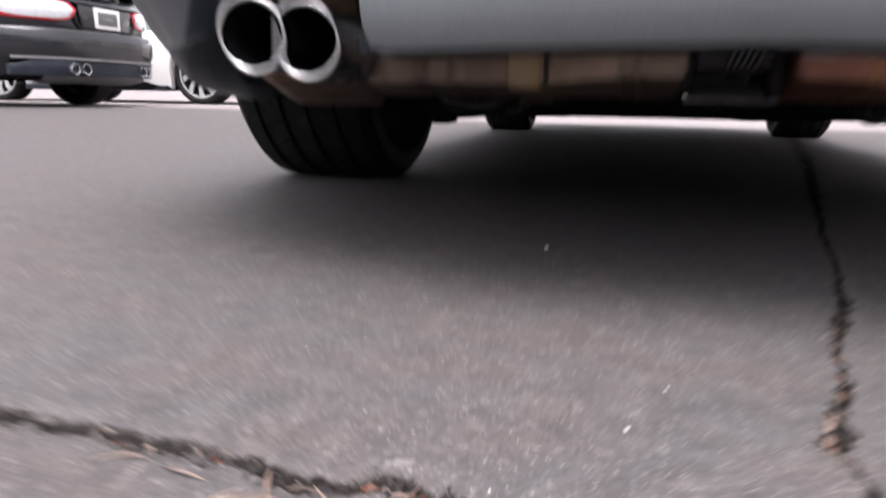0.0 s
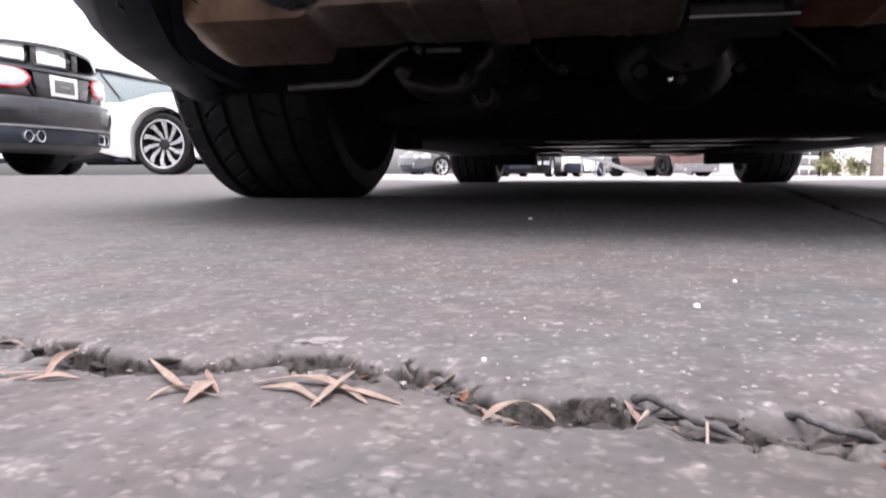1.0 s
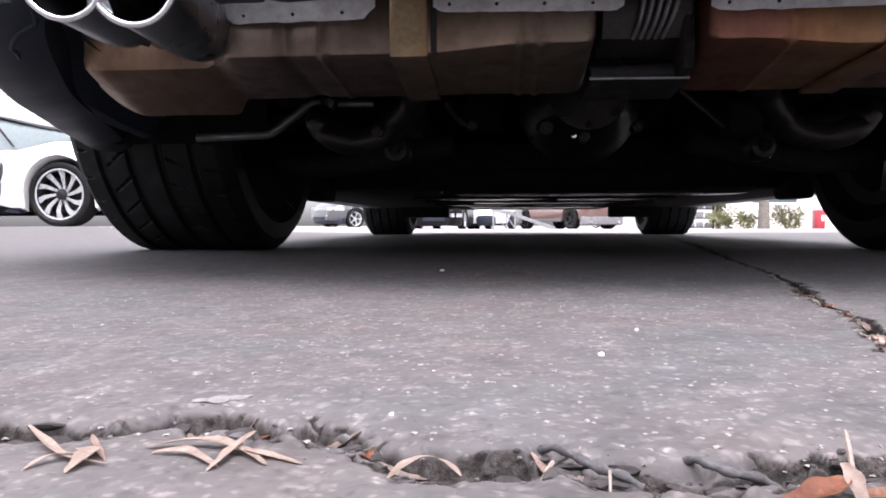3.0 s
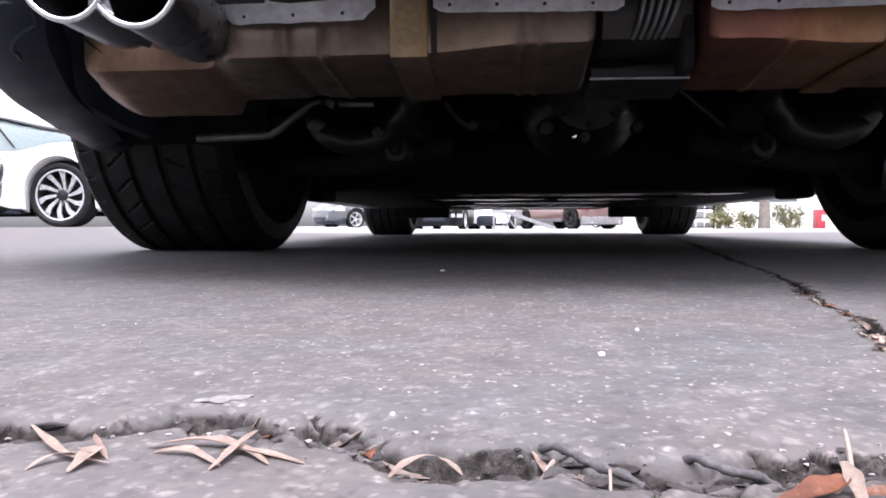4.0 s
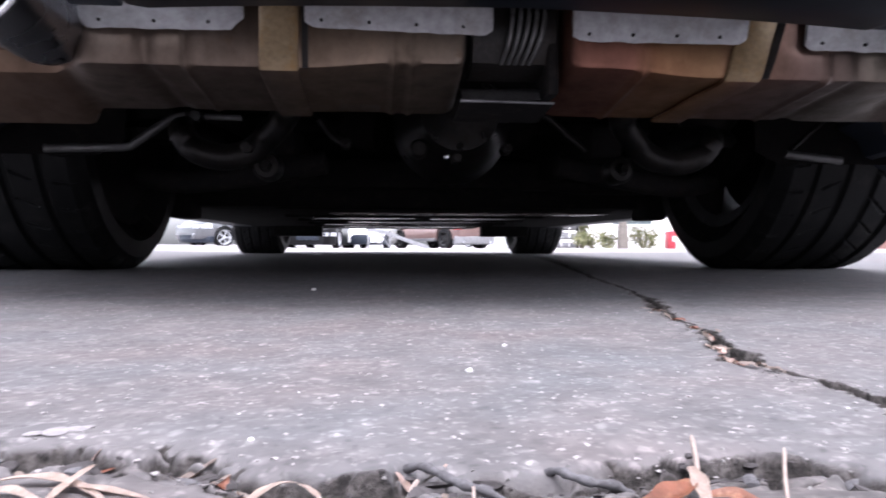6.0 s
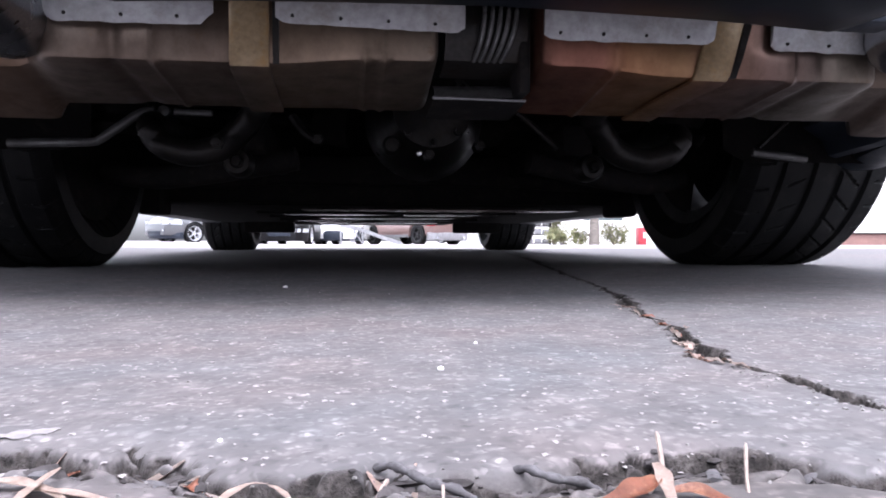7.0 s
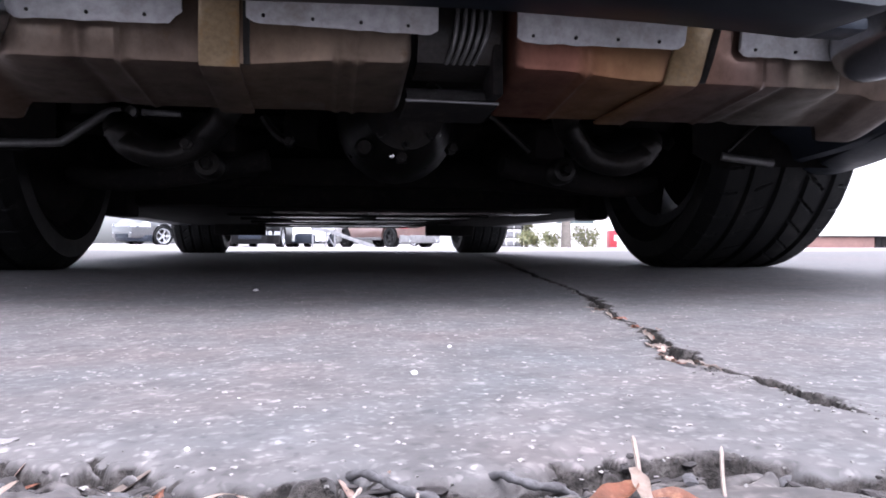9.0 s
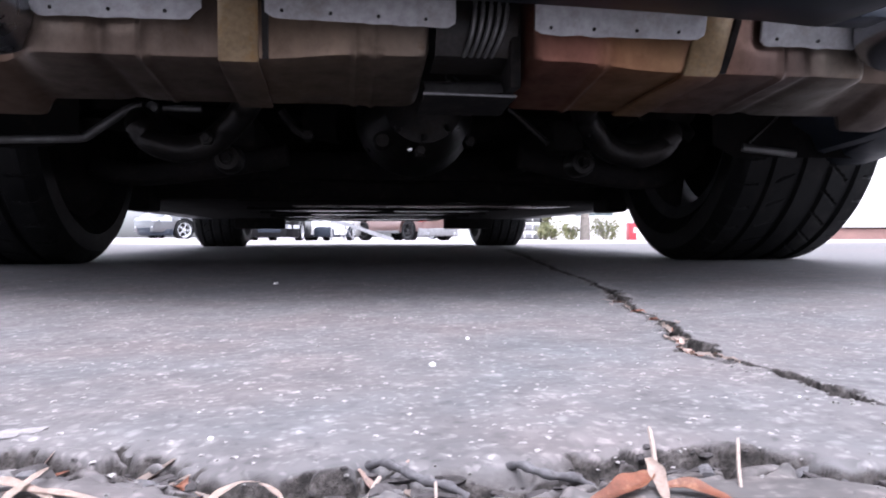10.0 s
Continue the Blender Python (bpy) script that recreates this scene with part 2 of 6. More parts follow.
def paint(name, c, rough=0.3, metal=0.1, coat=0.9, spec=0.5):
    d = tuple(v * 0.9 for v in c)
    return worn(name, c, d, rough, metal, coat, spec, scale=2.5, fine=700, relief=0, spread=0.03)


BLACKPAINT = paint("black_paint", (0.006, 0.006, 0.008), 0.08, 0.0, 0.5, 0.5)
SALOONPAINT = paint("dark_metallic_paint", (0.045, 0.046, 0.053), 0.25, 0.65, 0.4)
WHITEPAINT = paint("white_paint", (0.86, 0.86, 0.86))
SILVERPAINT = paint("silver_paint", (0.115, 0.117, 0.123), 0.3, 0.5, 0.6)
BROWNPAINT = paint("copper_brown_paint", (0.20, 0.125, 0.112), 0.3, 0.3)
DARKPAINT = paint("dark_car_paint", (0.005, 0.005, 0.006), 0.35, 0.0, 0.0, 0.15)
TRIM = worn("grey_trim_plastic", (0.10, 0.10, 0.105), (0.14, 0.14, 0.145), 0.6, scale=6, relief=0.0004)
WALLWHITE = worn("white_render", (0.82, 0.81, 0.78), (0.74, 0.73, 0.70), 0.8, scale=1.5, fine=60, relief=0.001)
PLINTH = worn("red_brown_plinth", (0.26, 0.14, 0.12), (0.20, 0.115, 0.10), 0.7, scale=3, fine=70, relief=0.001)
REDPAINT = worn("red_paint", (0.50, 0.055, 0.075), (0.42, 0.045, 0.06), 0.4, scale=4, relief=0)
FOLIAGE = worn("shrub_leaf", (0.19, 0.19, 0.085), (0.10, 0.11, 0.055), 0.6, scale=6, fine=40, relief=0, dirt=(0.30, 0.28, 0.12))
BARK = worn("palm_bark", (0.22, 0.19, 0.17), (0.13, 0.115, 0.10), 0.85, scale=7, fine=50, relief=0.004, stretch=(1, 1, 3))
GALV = worn("galvanised_steel", (0.30, 0.30, 0.31), (0.22, 0.22, 0.23), 0.45, 0.5, scale=6, relief=0.0003)


def lens_material(name, c, rough=0.1):
    m, n, l, b = material(name, rough, 0, 1.0)
    t = noise_tex(n, l, 30, 2)
    l.new(ramp(n, l, t.outputs["Fac"], (0.3, tuple(v * 0.85 for v in c)), (0.7, c)).outputs[0], b.inputs["Base Color"])
    return m


REDLENS = lens_material("red_lamp_lens", (0.62, 0.02, 0.03))
CLEARLENS = lens_material("clear_lamp_lens", (0.72, 0.74, 0.78))
TINT = lens_material("tinted_glass", (0.10, 0.13, 0.135), 0.03)

# ---- mesh helpers ----
def finish(name, mesh, mat, parent=None, label="", sharp=40):
    mesh.materials.append(mat)
    mesh.shade_smooth()
    mesh.set_sharp_from_angle(angle=radians(sharp))
    ob = new(name, mesh)
    if parent:
        ob.parent = parent
    if label:
        ob["label"] = label
    return ob


def part(name, bm, mat, parent=None, label="", sharp=40):
    mesh = bpy.data.meshes.new(name)
    bmesh.ops.recalc_face_normals(bm, faces=bm.faces)
    bm.to_mesh(mesh)
    bm.free()
    return finish(name, mesh, mat, parent, label, sharp)


def thing(name, m, label, category, group="", kind=""):
    ob = new(name)
    ob.matrix_world = m
    return tagged(ob, label, category, group, kind)


def box(bm, lo, hi, bevel=0.0, m=None, taper=None):
    """A box between two corners, bevelled; taper scales its top in x and y."""
    c = [(a + b) / 2 for a, b in zip(lo, hi)]
    s = [b - a for a, b in zip(lo, hi)]
    vs = bmesh.ops.create_cube(bm, size=1.0)["verts"]
    for v in vs:
        k = taper if taper and v.co.z > 0 else (1, 1)
        v.co = Vector((c[0] + v.co.x * s[0] * k[0], c[1] + v.co.y * s[1] * k[1], c[2] + v.co.z * s[2]))
    if m:
        bmesh.ops.transform(bm, matrix=m, verts=vs)
    if bevel:
        es = list({e for v in vs for e in v.link_edges})
        bmesh.ops.bevel(bm, geom=es, offset=bevel, segments=2, affect="EDGES", profile=0.6)
    return bm


def tube(bm, points, r, seg=12, caps=True):
    """A round bar along points; r is one radius or one for each point."""
    pts = [Vector(p) for p in points]
    rs = r if isinstance(r, (list, tuple)) else [r] * len(pts)
    rings = []
    up = Vector((0, 0, 1))
    for i, p in enumerate(pts):
        d = (pts[min(i + 1, len(pts) - 1)] - pts[max(i - 1, 0)]).normalized()
        side = d.cross(up)
        if side.length < 0.05:
            side = d.cross(Vector((1, 0, 0)))
        side.normalize()
        nor = side.cross(d)
        rings.append([bm.verts.new(p + rs[i] * (math.cos(2 * math.pi * k / seg) * side + math.sin(2 * math.pi * k / seg) * nor)) for k in range(seg)])
    for a, b in zip(rings, rings[1:]):
        for k in range(seg):
            bm.faces.new((a[k], a[(k + 1) % seg], b[(k + 1) % seg], b[k]))
    if caps:
        bm.faces.new(rings[0][::-1])
        bm.faces.new(rings[-1])
    return bm


def smooth_path(points, n=6):
    """Catmull-Rom through points."""
    p = [Vector(q) for q in points]
    out = []
    for i in range(len(p) - 1):
        a, b, c, d = p[max(i - 1, 0)], p[i], p[i + 1], p[min(i + 2, len(p) - 1)]
        for k in range(n):
            t = k / n
            out.append(0.5 * (2 * b + (c - a) * t + (2 * a - 5 * b + 4 * c - d) * t * t + (3 * b - a - 3 * c + d) * t ** 3))
    out.append(p[-1])
    return out


def lathe(bm, profile, seg=48, axis="y", centre=(0, 0, 0), close=False):
    """Turns (r, a) pairs round an axis: a runs along it."""
    rings = []
    for r, a in profile:
        ring = []
        for k in range(seg):
            th = 2 * math.pi * k / seg
            u, w = r * math.cos(th), r * math.sin(th)
            co = (u, a, w) if axis == "y" else (a, u, w) if axis == "x" else (u, w, a)
            ring.append(bm.verts.new(Vector(co) + Vector(centre)))
        rings.append(ring)
    pairs = list(zip(rings, rings[1:])) + ([(rings[-1], rings[0])] if close else [])
    for a, b in pairs:
        for k in range(seg):
            bm.faces.new((a[k], a[(k + 1) % seg], b[(k + 1) % seg], b[k]))
    return bm


def loft(bm, rows, close=False, cap=False):
    """Quads between rows of points of equal length."""
    vs = [[bm.verts.new(p) for p in row] for row in rows]
    for a, b in zip(vs, vs[1:]):
        for k in range(len(a) - (0 if close else 1)):
            j = (k + 1) % len(a)
            bm.faces.new((a[k], a[j], b[j], b[k]))
    if cap:
        bm.faces.new(vs[0][::-1])
        bm.faces.new(vs[-1])
    return bm


def table(x, pairs):
    return float(np.interp(x, [p[0] for p in pairs], [p[1] for p in pairs]))


# ---- noise on arrays, for the ground's relief ----
def lattice(ix, iy, seed):
    h = (ix.astype(np.int64) * 374761393 + iy.astype(np.int64) * 668265263 + seed * 974634777) & 0x7FFFFFFF
    h = ((h ^ (h >> 13)) * 1274126177) & 0x7FFFFFFF
    return ((h ^ (h >> 16)) & 0xFFFF) / 65535.0


def value_noise(x, y, seed):
    ix, iy = np.floor(x), np.floor(y)
    fx, fy = x - ix, y - iy
    fx, fy = fx * fx * (3 - 2 * fx), fy * fy * (3 - 2 * fy)
    a, b = lattice(ix, iy, seed), lattice(ix + 1, iy, seed)
    c, d = lattice(ix, iy + 1, seed), lattice(ix + 1, iy + 1, seed)
    return (a * (1 - fx) + b * fx) * (1 - fy) + (c * (1 - fx) + d * fx) * fy


def fbm(x, y, size, seed, octaves=3):
    total, amp, norm = 0.0, 1.0, 0.0
    for o in range(octaves):
        total = total + amp * value_noise(x / size * 2 ** o + 17 * o, y / size * 2 ** o + 31 * o, seed + o)
        norm += amp
        amp *= 0.5
    return total / norm - 0.5


def step01(v, a, b):
    t = np.clip((v - a) / (b - a), 0, 1)
    return t * t * (3 - 2 * t)


def chunks(x, y, size, seed):
    """Broken pieces: distance from a piece's edge (0 on it), and one random value for each piece."""
    gx, gy = np.floor(x / size), np.floor(y / size)
    f1, f2, pick = np.full(np.shape(x), 9.0), np.full(np.shape(x), 9.0), np.zeros(np.shape(x))
    for i in (-1, 0, 1):
        for j in (-1, 0, 1):
            cx, cy = gx + i, gy + j
            k = np.sin(cx * 127.1 + cy * 311.7 + seed) * 43758.5453
            r1 = k - np.floor(k)
            k = np.sin(cx * 269.5 + cy * 183.3 + seed * 1.7) * 24634.6345
            r2 = k - np.floor(k)
            e = np.hypot(x / size - cx - r1, y / size - cy - r2)
            nearer = e < f1
            f2 = np.where(nearer, f1, np.minimum(f2, e))
            pick = np.where(nearer, np.mod(r1 * 7.3 + r2 * 3.1, 1.0), pick)
            f1 = np.where(nearer, e, f1)
    return f2 - f1, pick


# ---- the ground: one sheet to the horizon, with two cracks ----
def spread(lo, hi, near, step, k_near, k_far, left, right):
    """Grid lines, close together from lo to hi and wider with distance."""
    core = list(np.arange(lo, hi, step))
    def run(reach):
        out, d, s = [], 0.0, step
        while d < reach:
            s = step + k_near * d if d < near else max(s, step + k_near * near) * (1 + k_far)
            d += s
            out.append(d)
        return out
    return np.array([lo - d for d in run(left)][::-1] + core + [core[-1] + d for d in run(right)])


# the far crack's line: x for each y
CRACK = ((0.58, 0.046), (0.65, 0.040), (0.69, 0.041), (0.715, 0.042), (0.735, 0.037), (0.775, 0.049), (0.865, 0.075), (0.933, 0.086),
         (1.083, 0.130), (1.229, 0.162), (1.496, 0.206), (1.9, 0.29), (2.9, 0.49), (4.2, 0.72), (6.0, 1.0))
# the near crack's deepest line: y for each x
SEAM = ((-1.6, 0.66), (-0.6, 0.645), (-0.40, 0.638), (-0.293, 0.632), (-0.275, 0.626), (-0.25, 0.619), (-0.242, 0.623), (-0.225, 0.621), (-0.213, 0.634), (-0.20, 0.631), (-0.187, 0.627),
        (-0.178, 0.622), (-0.174, 0.629), (-0.168, 0.6235), (-0.158, 0.6175), (-0.150, 0.609), (-0.143, 0.604), (-0.1375, 0.603), (-0.1315, 0.601), (-0.1245, 0.6033), (-0.116, 0.6035), (-0.1097, 0.611), (-0.1035, 0.602),
        (-0.095, 0.600), (-0.088, 0.5995), (-0.078, 0.598), (-0.067, 0.603), (-0.060, 0.611), (-0.053, 0.608), (-0.03, 0.611), (-0.022, 0.609), (-0.014, 0.605), (-0.003, 0.593), (0.02, 0.588), (0.3, 0.575), (1.6, 0.55))


def relief(x, y):
    """Height of the ground, and how deep into a crack a place lies (0 to 1)."""
    far = np.clip(1.5 - np.hypot(x + 0.1, y - 0.6) / 2.0, 0, 1)
    h = far * (0.0008 * fbm(x, y, 0.0055, 1, 2) + 0.0024 * fbm(x, y, 0.045, 5, 3)) + 0.008 * fbm(x, y, 0.9, 9, 2) * step01(np.hypot(x, y - 1.2), 1.2, 4.0)
    h = h + 0.05 * step01(-x, 1.3, 3.6) * step01(y, 0.8, 3.5) - 0.08 * step01(y, 11.0, 21.0)
    # near seam: a winding dark cleft between sagging, rounded lips, with broken lumps on the near side
    mild = 1 - step01(np.abs(x + 0.1), 0.9, 1.5)
    seam = np.interp(x, [p[0] for p in SEAM], [p[1] for p in SEAM]) + 0.005 * fbm(x, y * 0.3, 0.03, 21, 2) + 0.0015 * fbm(x, y, 0.011, 23, 1)
    u = y - seam
    half = np.clip(0.0034 + 0.0065 * fbm(x, y * 0.2, 0.026, 25, 2), -0.0006, 0.0062)
    cleft = (1 - step01(np.abs(u) - half + 0.0018 * fbm(x, y, 0.009, 37, 2), -0.0016, 0.0036)) * mild
    band = np.where(u > 0, np.exp(-(u / 0.010) ** 2), np.exp(-(u / 0.015) ** 2)) * mild
    wx, wy = x + 0.010 * fbm(x, y, 0.012, 61, 3), y + 0.010 * fbm(x, y, 0.012, 63, 3)
    gap, tint = chunks(wx * 0.55, wy, 0.0085, 71)
    gap2, tint2 = chunks(wx * 0.7, wy, 0.0036, 73)
    patch = step01(fbm(x, y, 0.035, 31, 2), -0.26, 0.02)
    loose = step01(band, 0.25, 0.60) * np.where(u > 0, 0.85, 1.0) * patch
    crackle = (1 - step01(gap, 0.02, 0.20)) * loose * step01(tint + tint2 * 0.3, 0.2, 0.55)
    dome = step01(gap, 0.0, 0.55)
    h = h - np.where(u > 0, 0.0036, 0.0034) * band - 0.0088 * cleft - 0.0040 * crackle + 0.0070 * loose * (tint - 0.42) * dome * (1 - 0.5 * cleft) + 0.0006 * loose * (tint2 - 0.5) + 0.0016 * fbm(x, y, 0.0048, 77, 2) * step01(band, 0.1, 0.5)
    h = h + 0.0004 * step01(-u, 0.004, 0.016) * mild
    # blotchy painted shade beside the cleft, on top of the soil in it
    lip_shade = step01(fbm(x, y, 0.018, 41, 3), -0.05, 0.16)
    deep_near = np.clip(np.maximum(step01(cleft, 0.06, 0.42), 0.95 * step01(crackle, 0.1, 0.6)) + 0.55 * step01(band, 0.15, 0.75) * lip_shade, 0, 1)
    # far crack: a dark ragged slit that opens into crumbled spots
    line = np.interp(y, [p[0] for p in CRACK], [p[1] for p in CRACK]) + 0.010 * fbm(y, x * 0.2, 0.05, 41, 3) + 0.007 * fbm(y, x, 0.012, 43, 3)
    width = np.interp(y, [0.58, 0.63, 0.65, 0.70, 0.72, 0.745, 0.78, 0.83, 0.90, 0.96, 1.0, 1.06, 1.10, 1.3, 2.0, 6.0],
                      [0.0, 0.0004, 0.0034, 0.0019, 0.0014, 0.0058, 0.0054, 0.0022, 0.0012, 0.004, 0.007, 0.006, 0.0018, 0.0022, 0.004, 0.006])
    width = width * np.clip(0.95 + 2.6 * fbm(x, y, 0.014, 45, 2), 0.05 + 0.75 * step01(y, 0.95, 1.15), 2)
    d2 = np.abs(x - line) - width + 0.005 * fbm(x, y, 0.006, 49, 3) * (1 - 0.8 * step01(y, 0.95, 1.15))
    reach = step01(y, 0.634, 0.650) * (1 - step01(y, 4.5, 6.0))
    cut2 = (1 - step01(d2, -0.0018, 0.0012)) * reach
    fill = step01(0.35 * tint2 + 0.65 * step01(gap2, 0.1, 0.45), 0.35, 0.8) * step01(width, 0.002, 0.005)
    h = h - cut2 * (0.012 - 0.0085 * fill)
    flaw = (1 - step01(d2, 0.0, 0.005)) * step01(fbm(x, y, 0.005, 53, 2), 0.02, 0.16) * reach * step01(width, 0.0015, 0.004)
    h = h - 0.0016 * flaw * (1 - cut2)
    h = h + 0.0014 * np.exp(-((np.maximum(d2, 0) / 0.010) ** 2)) * (1 - cut2) * (y > 0.6) * (y < 2.5)
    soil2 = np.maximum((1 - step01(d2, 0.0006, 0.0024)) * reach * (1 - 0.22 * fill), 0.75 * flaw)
    # blotchy mask of the exposure dimming painted in front of the seam
    blot = 0.05 * fbm(x, y, 0.09, 35, 3)
    near_dim = step01(-u, 0.002, 0.012) * (1 - step01(-u + blot, 0.04, 0.11)) * step01(x + blot, -0.19, -0.06) * (1 - step01(x + blot, 0.12, 0.30))
    return h, np.maximum(deep_near, soil2), near_dim


def build_ground():
    xs = spread(-0.30, 0.12, 1.0, 0.0007, 0.012, 0.08, 700, 700)
    ys = spread(0.578, 0.652, 1.0, 0.0005, 0.007, 0.08, 700, 900)
    X, Y = np.meshgrid(xs, ys)
    Z, cut, near_dim = relief(X, Y)
    # soil and painted shade reach the broken edge as well as the bottom
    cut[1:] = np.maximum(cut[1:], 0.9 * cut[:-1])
    co = np.stack([X, Y, Z], -1).reshape(-1, 3)
    w, hgt = len(xs), len(ys)
    idx = np.arange(w * hgt).reshape(hgt, w)
    quads = np.stack([idx[:-1, :-1], idx[:-1, 1:], idx[1:, 1:], idx[1:, :-1]], -1).reshape(-1, 4)
    mesh = bpy.data.meshes.new("ground")
    mesh.vertices.add(len(co))
    mesh.vertices.foreach_set("co", co.ravel())
    mesh.loops.add(quads.size)
    mesh.loops.foreach_set("vertex_index", quads.ravel().astype(np.int32))
    mesh.polygons.add(len(quads))
    mesh.polygons.foreach_set("loop_start", np.arange(0, quads.size, 4, dtype=np.int32))
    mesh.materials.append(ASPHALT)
    mesh.update()
    mesh.attributes.new("soil_shade", "FLOAT", "POINT").data.foreach_set("value", step01(cut, 0.0, 0.8).reshape(-1).astype(np.float32))
    mesh.attributes.new("near_dim", "FLOAT", "POINT").data.foreach_set("value", near_dim.reshape(-1).astype(np.float32))
    mesh.shade_smooth()
    return tagged(new("ground", mesh), "weathered grey asphalt parking lot with open cracks", "ground", kind="structure")


def height(x, y):
    return float(relief(np.array([float(x)]), np.array([float(y)]))[0][0])


build_ground()


# ---- wheels ----
def tyre_mesh(name, R, W, rim_r, tread=True, seg=336, hand=1):
    """A tyre round the local y axis, outer side at -y; its tread has grooves and slanted cuts that follow the hand it turns to."""
    side = [(rim_r, -0.40), (rim_r + 0.012, -0.44), (rim_r + 0.35 * (R - rim_r), -0.50), (rim_r + 0.7 * (R - rim_r), -0.495)]
    crown = [(R - 0.024, -0.47), (R - 0.016, -0.458), (R - 0.010, -0.442), (R - 0.005, -0.42)]
    n = 56 if tread else 8
    mids = [(R - 0.001 - 0.004 * abs(k / n * 2 - 1) ** 3, -0.40 + 0.80 * k / n) for k in range(n + 1)]
    prof = side + crown + mids + [(r, -a) for r, a in crown[::-1]] + [(r, -a) for r, a in side[::-1]]
    co, quads = [], []
    for k in range(seg):
        th = 2 * math.pi * k / seg
        turn = th * 38 / (2 * math.pi)
        for r, a in prof:
            if tread and abs(a) < 0.465:
                deep = 0.0
                for g, w in ((-0.285, 0.016), (-0.10, 0.019), (0.09, 0.019), (0.28, 0.016)):
                    if abs(a - g) < w:
                        deep = 0.0075
                # slanted cuts in the second rib, level slits on the shoulder, short cuts on the inner ribs
                if -0.245 < a < -0.125 and (turn - hand * 4.6 * a) % 1.0 < 0.085:
                    deep = 0.006
                if a < -0.36 and (turn - hand * 0.8 * a + 0.3) % 1.0 < 0.07:
                    deep = 0.0045
                if 0.12 < a < 0.22 and (turn + hand * 3.2 * a + 0.5) % 1.0 < 0.07:
                    deep = 0.0045
                if a > 0.33 and (turn + hand * 1.0 * a) % 1.0 < 0.07:
                    deep = 0.004
                r -= deep
            co.append((r * math.cos(th), a * W, max(r * math.sin(th), -(R - 0.006))))
    m = len(prof)
    for k in range(seg):
        j = (k + 1) % seg
        for i in range(m - 1):
            quads.append((k * m + i, k * m + i + 1, j * m + i + 1, j * m + i))
    mesh = bpy.data.meshes.new(name)
    mesh.from_pydata(co, [], quads)
    mesh.update()
    return mesh


def rim_part(parent, R, W, mat, spokes=10, twist=0.25, two_tone=False, barrel=None):
    bm = bmesh.new()
    lathe(bm, [(R, -0.42 * W), (R + 0.006, -0.44 * W), (R - 0.012, -0.42 * W), (R - 0.022, -0.30 * W), (R - 0.03, 0.1 * W), (R - 0.03, 0.38 * W), (R, 0.42 * W)], 56)
    rim = part("rim", bm, barrel or (DARKALLOY if two_tone else mat), parent)
    if two_tone:
        bm = bmesh.new()
        lathe(bm, [(R - 0.012, -0.425 * W), (R + 0.004, -0.445 * W), (R - 0.004, -0.455 * W), (R - 0.016, -0.435 * W)], 56, close=True)
        part("rim_lip", bm, mat, rim)
    for k in range(spokes):
        a = 2 * math.pi * k / spokes
        bm = bmesh.new()
        pts = [(0.05, -0.06, 0.013), (0.34 * R, 0.05 * twist / 0.2, 0.015), (0.66 * R, 0.15 * twist / 0.2, 0.021), (R - 0.010, 0.28 * twist / 0.2, 0.034)] if two_tone else [(0.045, 0.0, 0.017), (0.5 * R, twist * 0.35, 0.022), (R - 0.012, twist, 0.030)]
        rows = []
        for r, da, hw in pts:
            c, s_ = math.cos(a + da), math.sin(a + da)
            off = -0.36 * W + (0.03 if r < 0.1 else 0.0)
            rows.append([(r * c + hw * s_, off, r * s_ - hw * c), (r * c - hw * s_, off, r * s_ + hw * c), (r * c - hw * 0.7 * s_, off + 0.028, r * s_ + hw * 0.7 * c), (r * c + hw * 0.7 * s_, off + 0.028, r * s_ - hw * 0.7 * c)])
        loft(bm, rows, True, True)
        part("spoke", bm, mat, rim)
    bm = bmesh.new()
    lathe(bm, [(0.001, -0.36 * W), (0.03, -0.36 * W), (0.055, -0.33 * W), (0.06, -0.22 * W), (0.001, -0.2 * W)], 24)
    part("hub_cap", bm, DARKALLOY if two_tone else mat, rim)
    bm = bmesh.new()
    lathe(bm, [(0.05, -0.05 * W), (R * 0.72, -0.05 * W), (R * 0.72, 0.03 * W), (0.05, 0.03 * W)], 40, close=True)
    part("brake_disc", bm, STEELDARK, parent)
    bm = bmesh.new()
    lathe(bm, [(0.001, 0.05 * W), (R * (0.84 if barrel else 0.87), 0.12 * W)], 40)
    part("dust_shield", bm, UNDER, parent)
    return rim


def wheel(parent, x, y, z, R, W, rim_r, mat, flip, tyre, spokes=10, twist=0.25, two_tone=False):
    """A wheel of a car: x forward, y to the left; flip turns its face to the left side."""
    w = new("wheel")
    w.parent = parent
    w.matrix_local = pose(x, y, z, 0, 0, 180 if flip else 0)
    t = new("tyre", tyre)
    t.parent = w
    rim_part(w, rim_r, W, mat, spokes, twist, two_tone)
    return w


# ---- a car's shell: x forward from the rear axle, y to the left ----
def arch_bottom(s, low, wheels, R):
    z = low
    for c in wheels:
        if abs(s - c) < R:
            z = max(z, math.sqrt(R * R - (s - c) ** 2) + R * 0.86)
    return z


